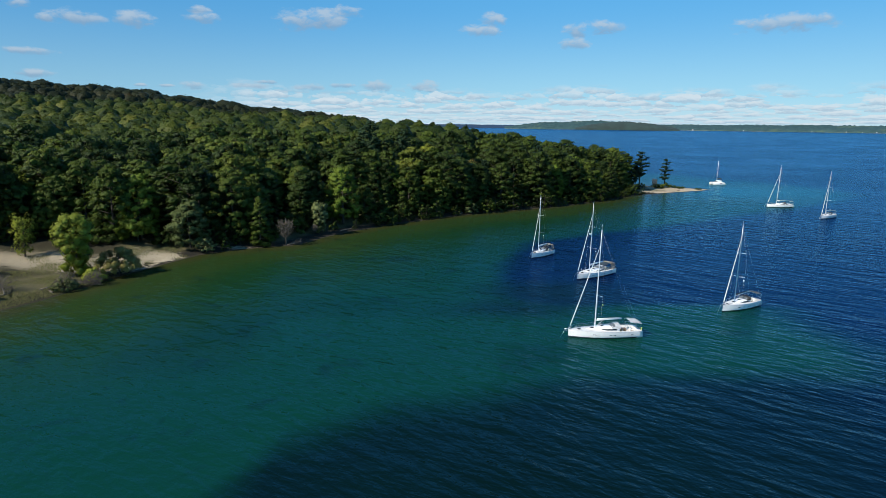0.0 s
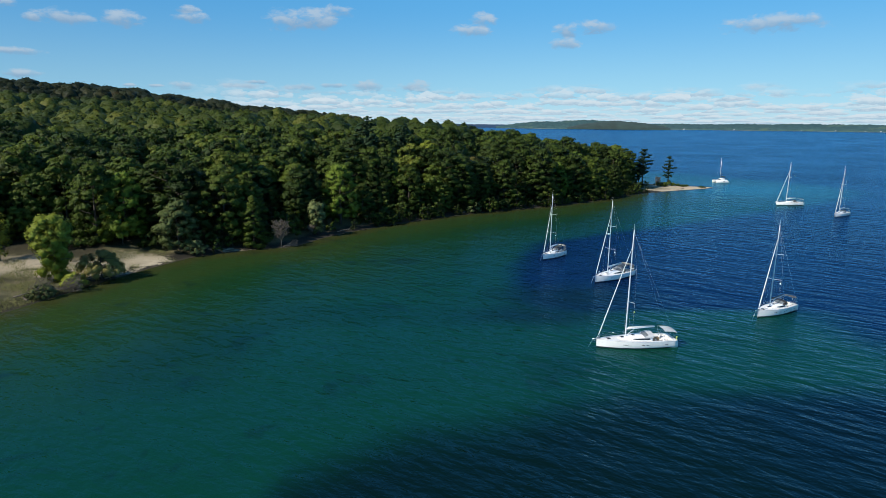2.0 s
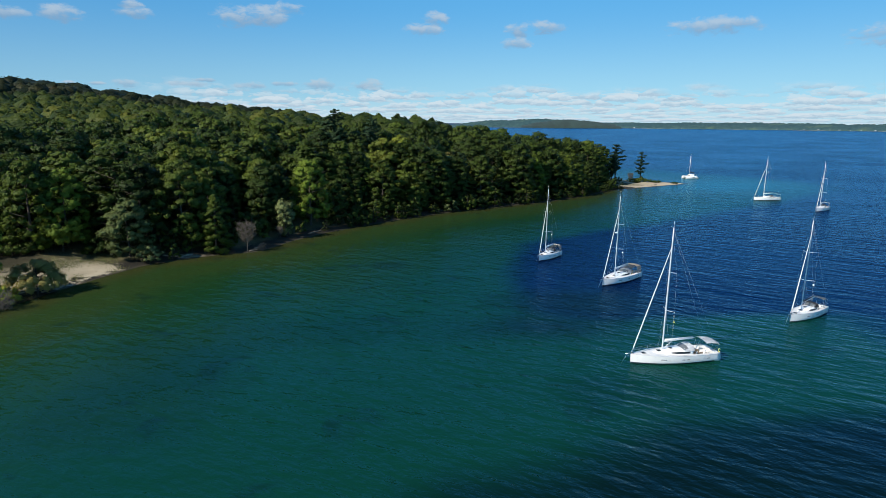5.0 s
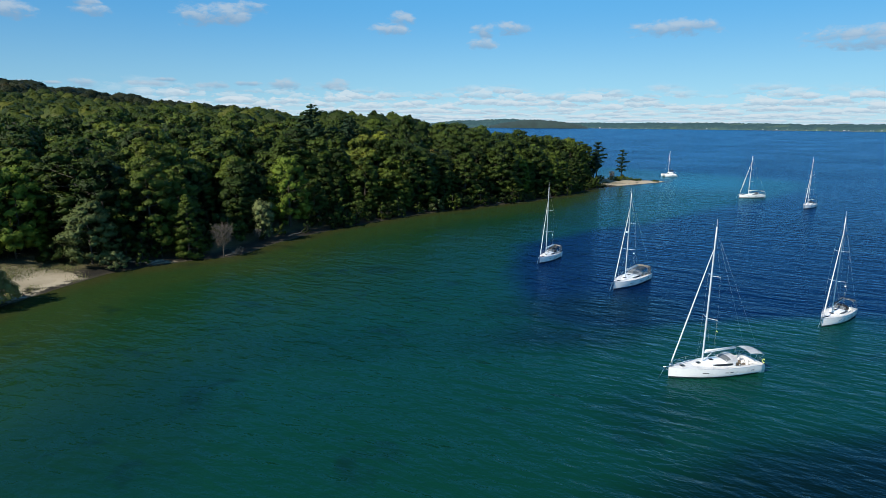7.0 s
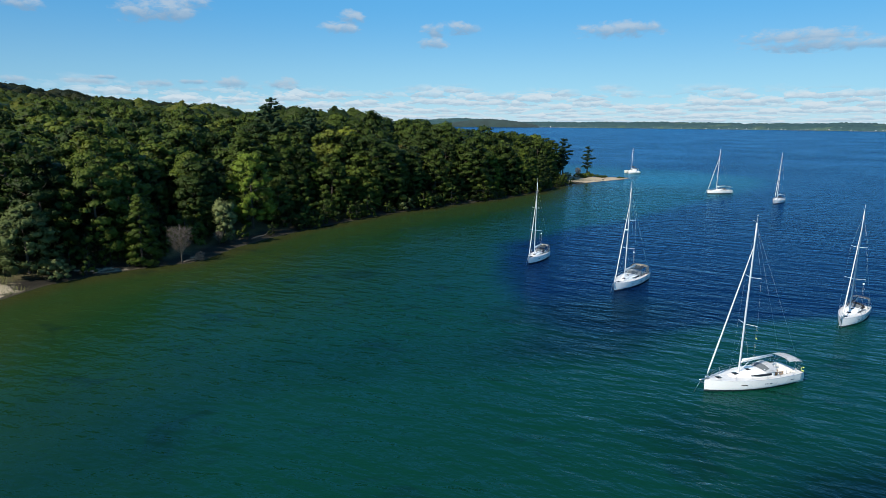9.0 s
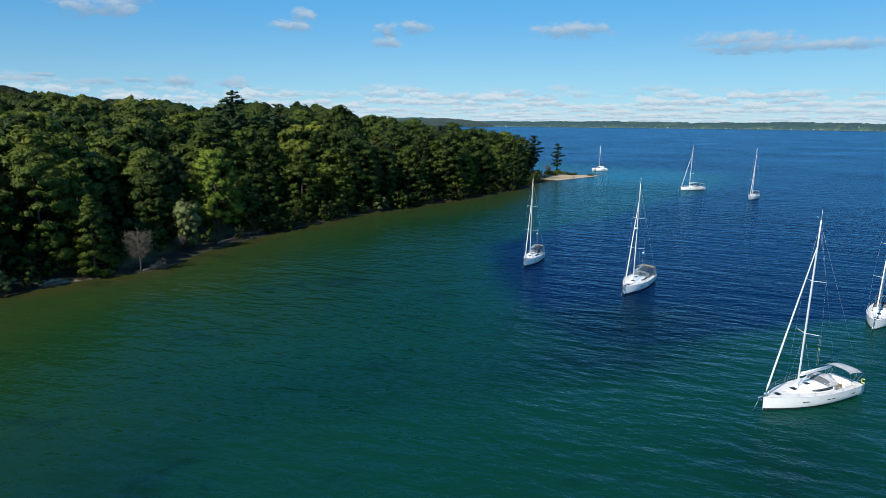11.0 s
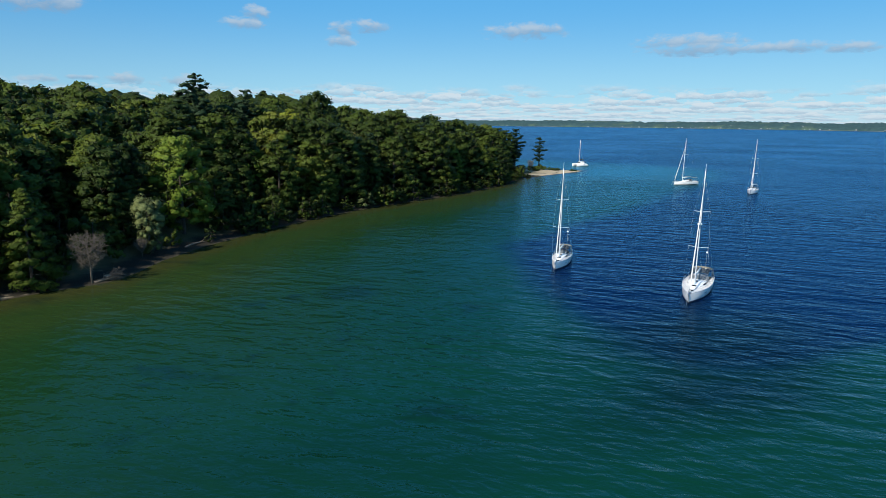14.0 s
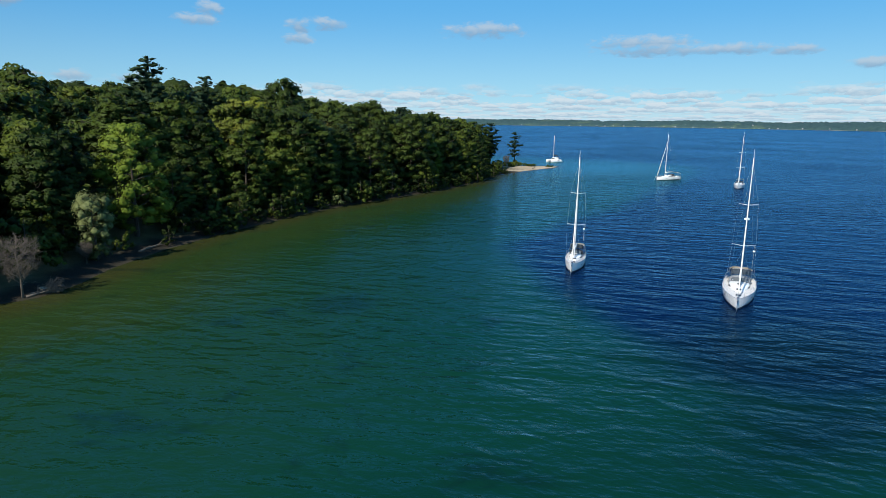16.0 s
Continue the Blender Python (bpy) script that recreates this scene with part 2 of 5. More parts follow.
def ground_material():
    m, n = material("shore_and_shade_toned_floor")
    at = n.add("ShaderNodeTexCoord").outputs["Object"]
    inland = n.add("ShaderNodeAttribute", attribute_name="inland").outputs["Fac"]
    ragged = n.math("ADD", inland, n.math("MULTIPLY", n.math("SUBTRACT", n.noise(at, 0.22, 5), 0.5), 7.0))
    grit = n.noise(at, 9.0, 5, 0.7)
    patch = n.noise(at, 0.6, 5, 0.6)
    sand = n.mix(patch, (0.40, 0.335, 0.225), (0.60, 0.51, 0.36))
    sand = n.mix(n.math("MULTIPLY", grit, 0.5), sand, (0.24, 0.19, 0.13))
    sandy = n.add("ShaderNodeAttribute", attribute_name="sandy").outputs["Fac"]
    # off the sand the soil is near black: deep tree shade put into its colour
    sand = n.mix(n.smooth(n.math("ADD", sandy, n.math("MULTIPLY", n.math("SUBTRACT", patch, 0.5), 1.7)), 0.3, 0.62), n.mix(grit, (0.012, 0.011, 0.008), (0.030, 0.026, 0.018)), sand)
    wet = n.mix(n.smooth(inland, 0.2, 1.2), (0.040, 0.035, 0.022), sand)
    scrub = n.mix(patch, (0.045, 0.055, 0.02), (0.16, 0.13, 0.07))
    # leaf litter, darkened to stand in for shade below the crowns
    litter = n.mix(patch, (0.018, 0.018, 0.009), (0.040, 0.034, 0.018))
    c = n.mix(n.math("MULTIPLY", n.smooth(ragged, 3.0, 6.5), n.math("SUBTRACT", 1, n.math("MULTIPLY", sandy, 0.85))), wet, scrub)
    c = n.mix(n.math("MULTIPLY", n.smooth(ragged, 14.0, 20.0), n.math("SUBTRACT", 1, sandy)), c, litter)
    finish(n, **{"Base Color": c, "Roughness": 0.9, "Specular IOR Level": 0.2, "Normal": bumped(n, n.math("ADD", grit, patch), 0.12)})
    return m


def water_material():
    m, n = material("lake_water")
    at = n.add("ShaderNodeTexCoord").outputs["Object"]
    shoal = n.add("ShaderNodeAttribute", attribute_name="shoal").outputs["Fac"]
    deep = n.add("ShaderNodeAttribute", attribute_name="deep").outputs["Fac"]
    weedy = n.add("ShaderNodeAttribute", attribute_name="weedy").outputs["Fac"]
    # weed beds and sand seen through the water
    bed = n.noise(at, 0.045, 5, 0.6, 0.4)
    weed = n.smooth(n.noise(at, 0.11, 4, 0.62, 0.6), 0.56, 0.72)
    s = n.math("ADD", shoal, n.math("MULTIPLY", n.math("SUBTRACT", bed, 0.5), 0.22))
    d = n.math("ADD", deep, n.math("MULTIPLY", n.math("SUBTRACT", bed, 0.5), 0.75), clamp=True)
    c = n.mix(n.smooth(s, 0.02, 0.2), (0.034, 0.039, 0.011), (0.020, 0.042, 0.010))
    c = n.mix(n.smooth(s, 0.25, 0.52), c, (0.008, 0.037, 0.0105))
    c = n.mix(n.smooth(s, 0.43, 0.84), c, (0.0022, 0.0350, 0.0200))
    c = n.mix(n.math("MULTIPLY", weed, 0.5), c, (0.002, 0.012, 0.010))
    c = n.mix(n.smooth(d, 0.15, 0.85), c, (0.0002, 0.0044, 0.0275))
    # dark weed beds, and the painted dimming off the beach
    c = n.mix(n.smooth(n.math("ADD", weedy, n.math("MULTIPLY", n.math("SUBTRACT", bed, 0.5), 0.3)), 0.15, 0.85), c, (0.0012, 0.0074, 0.0058))
    bar = n.add("ShaderNodeAttribute", attribute_name="bar").outputs["Fac"]
    c = n.mix(n.smooth(n.math("ADD", bar, n.math("MULTIPLY", n.math("SUBTRACT", bed, 0.5), 0.4)), 0.1, 0.9), c, (0.006, 0.070, 0.075))
    # wind waves: long crests across the wind, shorter chop, ripples
    def crests(angle, length, stretch, detail):
        v = n.add("ShaderNodeMapping")
        n.join(at, v.inputs[0])
        v.inputs["Rotation"].default_value = (0, 0, radians(-angle))
        w = n.add("ShaderNodeMapping")
        n.join(v.outputs[0], w.inputs[0])
        w.inputs["Scale"].default_value = (1 / length, 1 / (length * stretch), 1 / length)
        return n.noise(w.outputs[0], 1.0, detail, 0.5, 0.3)
    swell = crests(48, 3.0, 3.2, 2)
    chop = crests(58, 1.35, 2.3, 3)
    cross = crests(27, 0.95, 2.0, 2)
    gust = n.smooth(n.noise(at, 0.012, 3, 0.6), 0.3, 0.7)
    ripple = crests(46, 0.42, 1.8, 2)
    h = n.math("ADD", n.math("MULTIPLY", swell, 0.88), n.math("ADD", n.math("MULTIPLY", chop, 0.52), n.math("ADD", n.math("MULTIPLY", cross, 0.20), n.math("MULTIPLY", ripple, 0.09))))
    h = n.math("MULTIPLY", h, n.math("ADD", 0.45, n.math("MULTIPLY", gust, 0.9)))
    h = n.math("MULTIPLY", h, n.math("ADD", 0.55, n.math("MULTIPLY", n.smooth(shoal, 0.1, 0.75), 0.45)))  # calmer in the lee
    calm = n.math("SUBTRACT", 1.0, n.math("MULTIPLY", n.smooth(n.add("ShaderNodeSeparateXYZ", Vector=at).outputs[1], 140, 320), 0.28))
    facet = bumped(n, n.math("MULTIPLY", h, calm), 0.66)
    under = bumped(n, n.math("MULTIPLY", h, calm), 0.17)   # light from below the surface hardly minds its slope
    body = n.add("ShaderNodeBsdfDiffuse", Color=c, Normal=under)
    shine = n.add("ShaderNodeBsdfGlossy", Color=(0.33, 0.69, 1.0, 1), Roughness=0.16, Normal=facet)
    share = n.add("ShaderNodeFresnel", IOR=1.333, Normal=facet).outputs[0]
    both = n.add("ShaderNodeMixShader")
    n.join(n.math("MULTIPLY", share, 0.62), both.inputs[0])
    n.join(body.outputs[0], both.inputs[1])
    n.join(shine.outputs[0], both.inputs[2])
    n.join(both.outputs[0], n.add("ShaderNodeOutputMaterial").inputs[0])
    return m


M = {
    "ground": ground_material(),
    "water": water_material(),
    "leaf": leaf_material("broad_leaves", (0.019, 0.037, 0.008), (0.074, 0.110, 0.016), (0.115, 0.140, 0.020)),
    "canopy_leaf": leaf_material("canopy_leaves", (0.016, 0.030, 0.006), (0.056, 0.076, 0.011), (0.100, 0.104, 0.017)),
    "dull_leaf": leaf_material("dull_dark_leaves", (0.010, 0.016, 0.006), (0.024, 0.030, 0.010), (0.038, 0.036, 0.013)),
    "pine": leaf_material("pine_needles", (0.013, 0.032, 0.016), (0.030, 0.060, 0.026), (0.042, 0.070, 0.026), 0.6),
    "fresh": leaf_material("fresh_green_leaves", (0.045, 0.072, 0.011), (0.105, 0.145, 0.021), (0.15, 0.16, 0.025)),
    "light": leaf_material("light_green_leaves", (0.092, 0.145, 0.016), (0.165, 0.225, 0.028), (0.20, 0.225, 0.03)),
    "willow": leaf_material("willow_leaves", (0.085, 0.115, 0.038), (0.175, 0.205, 0.080), (0.21, 0.225, 0.08)),
    "yellow": leaf_material("yellowing_leaves", (0.15, 0.19, 0.022), (0.27, 0.32, 0.045), (0.30, 0.32, 0.05)),
    "rust": leaf_material("rusty_leaves", (0.20, 0.17, 0.045), (0.30, 0.26, 0.075), (0.26, 0.21, 0.07)),
    "reed": leaf_material("dry_grass", (0.085, 0.10, 0.032), (0.17, 0.18, 0.07), (0.24, 0.21, 0.10)),
    "bark": plain("bark", (0.07, 0.056, 0.042), 0.9, 0, 0.5, 1.5),
    "grey_wood": plain("grey_wood", (0.17, 0.14, 0.105), 0.9, 0, 0.4, 1.5),
    "far_woods": plain("far_woods", (0.028, 0.053, 0.047), 0.95, 0, 0.35, 0.02),
    "gel": plain("white_gelcoat", (0.93, 0.92, 0.88), 0.28, 0, 0.05, 0.8, 0.4),
    "deck": plain("deck_nonskid", (0.72, 0.71, 0.67), 0.6, 0, 0.1, 1.5),
    "teak": plain("teak", (0.36, 0.24, 0.13), 0.7, 0, 0.3, 4),
    "dark": plain("dark_window", (0.012, 0.014, 0.018), 0.12, 0, 0.1, 2),
    "stripe": plain("dark_boot_stripe", (0.02, 0.03, 0.04), 0.4, 0, 0.1, 2),
    "alu": plain("anodised_spar", (0.80, 0.81, 0.83), 0.38, 0.2, 0.1, 2),
    "wire": plain("dull_wire", (0.42, 0.43, 0.45), 0.6, 0.3, 0.08, 3),
    "steel": plain("stainless_steel", (0.66, 0.67, 0.68), 0.34, 1.0, 0.08, 3),
    "sail": plain("sailcloth", (0.78, 0.78, 0.75), 0.8, 0, 0.08, 3),
    "grey_canvas": plain("grey_canvas", (0.42, 0.44, 0.46), 0.85, 0, 0.15, 3),
    "light_canvas": plain("light_canvas", (0.72, 0.73, 0.74), 0.8, 0, 0.1, 3),
    "tan_canvas": plain("tan_canvas", (0.64, 0.53, 0.39), 0.85, 0, 0.15, 3),
    "canvas_mid": plain("weathered_grey_canvas", (0.2, 0.2, 0.2), 0.85, 0, 0.15, 3),
    "dark_canvas": plain("dark_canvas", (0.06, 0.06, 0.065), 0.85, 0, 0.2, 3),
    "clear": plain("clear_vinyl", (0.13, 0.145, 0.15), 0.15, 0, 0.1, 3),
    "yellow_paint": plain("yellow_plastic", (0.66, 0.68, 0.18), 0.5, 0, 0.1, 3),
    "rope": plain("rope", (0.45, 0.42, 0.36), 0.9, 0, 0.2, 6),
    "house": plain("white_boards", (0.78, 0.77, 0.74), 0.7, 0, 0.1, 0.3),
    "roof": plain("grey_shingles", (0.16, 0.15, 0.15), 0.9, 0, 0.2, 0.3),
}


# ---- mesh helpers ----
def part(name, bm, mat, parent=None, label="", smooth=True):
    """Link a bmesh as one mesh object under a thing or a part."""
    me = bpy.data.meshes.new(name)
    bmesh.ops.recalc_face_normals(bm, faces=bm.faces)
    bm.to_mesh(me)
    bm.free()
    me.materials.append(M[mat])
    if smooth:
        me.polygons.foreach_set("use_smooth", [True] * len(me.polygons))
    ob = new(name, me)
    ob.parent = parent
    return tagged(ob, label) if label else ob


def ring(bm, centre, axis, r, sides, ry=None):
    axis = Vector(axis).normalized()
    a = axis.orthogonal().normalized() if abs(axis.z) < 0.95 else Vector((1, 0, 0))
    a = (a - axis * a.dot(axis)).normalized()
    b = axis.cross(a)
    return [bm.verts.new(Vector(centre) + a * r * math.cos(k * math.tau / sides) + b * (ry or r) * math.sin(k * math.tau / sides)) for k in range(sides)]


def bridge(bm, one, two, closed=True):
    k = len(one)
    for i in range(k if closed else k - 1):
        j = (i + 1) % k
        bm.faces.new((one[i], one[j], two[j], two[i]))


def tube(bm, points, radii, sides=6, caps=True):
    """A tube along points."""
    if not hasattr(radii, "__len__"):
        radii = [radii] * len(points)
    points = [Vector(p) for p in points]
    last = None
    for i, p in enumerate(points):
        d = points[min(i + 1, len(points) - 1)] - points[max(i - 1, 0)]
        r = ring(bm, p, d, radii[i], sides)
        if last:
            bridge(bm, last, r)
        elif caps:
            bm.faces.new(r)
        last = r
    if caps:
        bm.faces.new(last)


def skin(bm, rows, closed=False):
    """A surface through rows of points."""
    rows = [[bm.verts.new(p) for p in r] for r in rows]
    for a, b in zip(rows, rows[1:]):
        bridge(bm, a, b, closed)
    return rows


def block(bm, x0, x1, y0, y1, z0, z1, bevel=0.02):
    g = bmesh.ops.create_cube(bm, size=1.0, matrix=Matrix.Translation(((x0 + x1) / 2, (y0 + y1) / 2, (z0 + z1) / 2)) @ Matrix.Diagonal((x1 - x0, y1 - y0, z1 - z0, 1)))
    if bevel:
        edges = list({e for v in g["verts"] for e in v.link_edges})
        bmesh.ops.bevel(bm, geom=edges, offset=bevel, segments=2, affect="EDGES")


def mesh_from(name, verts, faces, mat, smooth=True, **attributes):
    me = bpy.data.meshes.new(name)
    verts, faces = np.asarray(verts, float), np.asarray(faces, int)
    k = faces.shape[1]
    me.vertices.add(len(verts))
    me.vertices.foreach_set("co", verts.ravel())
    me.loops.add(faces.size)
    me.loops.foreach_set("vertex_index", faces.ravel())
    me.polygons.add(len(faces))
    me.polygons.foreach_set("loop_start", np.arange(0, faces.size, k))
    if smooth:
        me.polygons.foreach_set("use_smooth", np.ones(len(faces), bool))
    for key, value in attributes.items():
        me.attributes.new(key, "FLOAT", "POINT").data.foreach_set("value", np.asarray(value, float))
    me.update(calc_edges=True)
    me.validate()
    me.materials.append(M[mat])
    return me


# ---- the land: shoreline, heights ----
SHORE = np.array([(-59, 100), (-56, 106), (-52.5, 116), (-49, 127), (-43.5, 140), (-41, 146), (-34, 152), (-27, 156), (-20, 158.5), (-16.5, 163), (-13, 171), (-6, 181), (5, 193), (19, 206), (36, 219.5),
                  (56, 231), (76, 243), (99, 262), (121, 284), (141, 295), (164, 306.5), (170, 312), (158, 319), (140, 330), (122, 352), (108, 400)], float)
COAST = np.vstack([[(-4800, -700), (-900, -160), (-200, -60), (-120, 10), (-92, 55), (-74, 84)], SHORE, [(90, 470), (60, 580), (15, 720), (-60, 900), (-300, 1150), (-1500, 1300), (-4800, 1800)]]).astype(float)


def inland(p):
    """Metres from the shoreline, positive on land."""
    p = np.asarray(p, float).reshape(-1, 2)
    best = np.full(len(p), 1e9)
    inside = np.zeros(len(p), bool)
    closed = np.vstack([COAST, COAST[:1]])
    for i, (a, b) in enumerate(zip(closed, closed[1:])):
        if i < len(COAST) - 1:
            ab = b - a
            t = np.clip(((p - a) @ ab) / (ab @ ab), 0, 1)
            best = np.minimum(best, np.hypot(*(p - a - t[:, None] * ab).T))
        with np.errstate(divide="ignore", invalid="ignore"):
            cross = ((a[1] > p[:, 1]) != (b[1] > p[:, 1])) & (p[:, 0] < (b[0] - a[0]) * (p[:, 1] - a[1]) / (b[1] - a[1]) + a[0])
        inside ^= cross
    return np.where(inside, best, -best)


def height(p, d=None):
    p = np.asarray(p, float).reshape(-1, 2)
    d = inland(p) if d is None else d
    z = np.interp(d, [-200, -60, -15, -2, 0, 3, 9, 22, 45, 90, 220], [-14, -7, -2.6, -0.35, 0, 0.5, 1.2, 3.8, 7.2, 9.8, 9.2])
    x, y = p.T
    u, v = (x + 460) * 0.9875 + (y - 803) * 0.1575, (y - 803) * 0.9875 - (x + 460) * 0.1575
    z = z * (1 - 0.78 * np.exp(-(((x + 84) / 44) ** 2 + ((y - 122) / 32) ** 2) ** 1.6) * (d > 0))   # flat beach corner
    hill = 45 * np.exp(-((u / 307) ** 2 + (v / 372) ** 2)) + 18 * np.exp(-(((x + 1100) / 500) ** 2 + ((y - 500) / 400) ** 2))
    low = 1 - 0.6 * np.clip((x - 60) / 90, 0, 1)          # the point is low
    wob = 0.5 * np.sin(x * 0.11 + 1.3) * np.sin(y * 0.13) + 0.25 * np.sin(x * 0.37 + y * 0.29)
    return np.where(d > 0, z * low + hill * np.clip(d / 60, 0, 1) + wob * np.clip(d / 12, 0, 1), z)


def step(v, lo, hi):
    t = np.clip((v - lo) / (hi - lo), 0, 1)
    return t * t * (3 - 2 * t)


def lines(lo, hi, pace, far):
    """Grid lines: even near, ever wider out to the horizon."""
    core = list(np.arange(lo, hi + 0.1, pace))
    out, s = [], pace
    v = hi
    while v < far:
        s = min(s * 1.28, 400)
        v += s
        out.append(min(v, far))
    v, back, s = lo, [], pace
    while v > -far:
        s = min(s * 1.28, 400)
        v -= s
        back.append(max(v, -far))
    return np.array(back[::-1] + core + out)


def sheet(xs, ys):
    gx, gy = np.meshgrid(xs, ys)
    p = np.column_stack([gx.ravel(), gy.ravel()])
    p *= np.minimum(1, FAR / np.maximum(np.hypot(*p.T), 1))[:, None]
    i = np.arange(len(xs) * len(ys)).reshape(len(ys), len(xs))
    f = np.column_stack([i[:-1, :-1].ravel(), i[:-1, 1:].ravel(), i[1:, 1:].ravel(), i[1:, :-1].ravel()])
    return p, f


FAR = 4850
p, f = sheet(lines(-100, 200, 2.0, FAR), lines(60, 340, 2.0, FAR))
d = inland(p)
sandy = np.zeros(len(p))
# the low weight at (-19, 162.5) dulls that sand to paint in tree shade
for cx, cy, rx, ry, full in ((-70, 133, 24, 8, 0.95), (-51, 142, 8, 5.5, 1), (-32, 154.6, 10, 1.3, 0.8), (-19, 162.5, 4, 2.5, 0.4), (158, 311, 30, 14, 1), (137, 296.5, 14, 5, 0.8)):
    sandy = np.maximum(sandy, full * np.exp(-(((p[:, 0] - cx) / rx) ** 2 + ((p[:, 1] - cy) / ry) ** 2) ** 2))
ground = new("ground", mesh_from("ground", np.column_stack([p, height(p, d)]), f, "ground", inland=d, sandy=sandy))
tagged(ground, "sandy lake shore and leaf-littered forest floor, tree shade in its dark colour", "ground", kind="structure")

p, f = sheet(lines(-80, 240, 4.0, FAR), lines(-20, 340, 4.0, FAR))
d = -inland(p)
x, y = p.T
shoal = 1 - np.exp(-np.maximum(d, 0) / 37)
edge = np.interp(y, [100, 130, 141, 163, 172, 219, 245, 264, 288, 305, 345, 420], [29, 30, 33, 41, 56, 132, 172, 200, 222, 235, 240, 175])
soft = np.interp(y, [140, 200, 260], [1.0, 2.4, 3.0])
blue = step(x, edge - 6 * soft, edge + 12 * soft) * step(y + 0.10 * np.maximum(x - 70, 0), 98, 108)
near = np.interp(x, [-40, -6, -2, 11, 25, 35, 60, 100], [20, 42, 58, 67, 71, 75, 77, 82])
front = step(near - y, -5, 14) * step(x, -40, -5)
deep = np.maximum(blue, np.maximum(step(x, 150, 230) * step(d, 40, 90), np.maximum(step(x, 64, 100) * (1 - step(y, 110, 150)), step(x, 26, 58) * (1 - step(y, 58, 78)))))
deep = np.where(y > 420, np.maximum(deep, step(d, 30, 80)), deep)
# weed beds: the dark front, a small one by the yachts
weedy = 0.78 * front * (1 - step(x, 40, 110) * 0.75)
# two patches off the beach darken the colour where less sky is mirrored
for cx0, cx1, cx2, cx3, cy0, cy1, cy2, cy3, full in ((-36, -26, -13, -3, 60, 76, 98, 114, 0.36), (-30, -14, 26, 46, 89, 97, 104, 118, 0.34)):
    weedy = np.maximum(weedy, full * step(x, cx0, cx1) * (1 - step(x, cx2, cx3)) * step(y, cy0, cy1) * (1 - step(y, cy2, cy3)))
weedy = np.maximum(weedy, 0.45 * np.exp(-((x - 33) / 11) ** 2 - ((y - 78) / 7) ** 2) + 0.75 * np.exp(-((x - 42) / 19) ** 2 - ((y - 111) / 12) ** 2))
weedy = np.maximum(weedy, 0.68 * np.exp(-((x - 33) / 18) ** 2 - ((y - 101) / 8) ** 2))
for cx, cy, cr in ((32.6, 171, 4), (10.3, 142, 5.5)):
    weedy = np.maximum(weedy, 0.6 * np.exp(-((x - cx) / cr) ** 2 - ((y - cy) / (cr * 0.8)) ** 2))
bar = np.exp(-((x - 178) / 48) ** 2 - ((y - 302) / 30) ** 2) * step(d, 0.5, 6)
water = new("water", mesh_from("water", np.column_stack([p, np.zeros(len(p))]), f, "water", shoal=shoal, deep=deep, bar=bar, weedy=weedy))
tagged(water, "clear lake water, olive and teal over the shallows, dark blue where deep", "lake water", kind="structure")


# ---- woods ----
rng = np.random.default_rng(7)


def cards(points, normals, size, bend=0.25, fine=False, loose=0.40):
    """Leaf clumps: small bent four-sided sprays, or finer three-sided ones."""
    k = len(points)
    nrm = normals + rng.normal(0, loose, (k, 3))
    nrm /= np.linalg.norm(nrm, axis=1)[:, None]
    a = np.cross(nrm, rng.normal(0, 1, (k, 3)))
    a /= np.linalg.norm(a, axis=1)[:, None] + 1e-9
    b = np.cross(nrm, a)
    s = size * rng.uniform(0.55, 1.35, (k, 1))
    w = s * rng.uniform(0.5, 0.95, (k, 1))
    v = np.stack([points - a * s - nrm * s * bend, points + b * w * rng.uniform(0.6, 1.2, (k, 1)) + nrm * s * bend, points + a * s * rng.uniform(0.6, 1.2, (k, 1)) - nrm * s * bend, points - b * w + nrm * s * bend], 1)
    if fine:
        i = np.arange(3 * k).reshape(k, 3)
        return v[:, :3].reshape(-1, 3), np.column_stack([i, i[:, 2]])
    return v.reshape(-1, 3), np.arange(4 * k).reshape(k, 4)


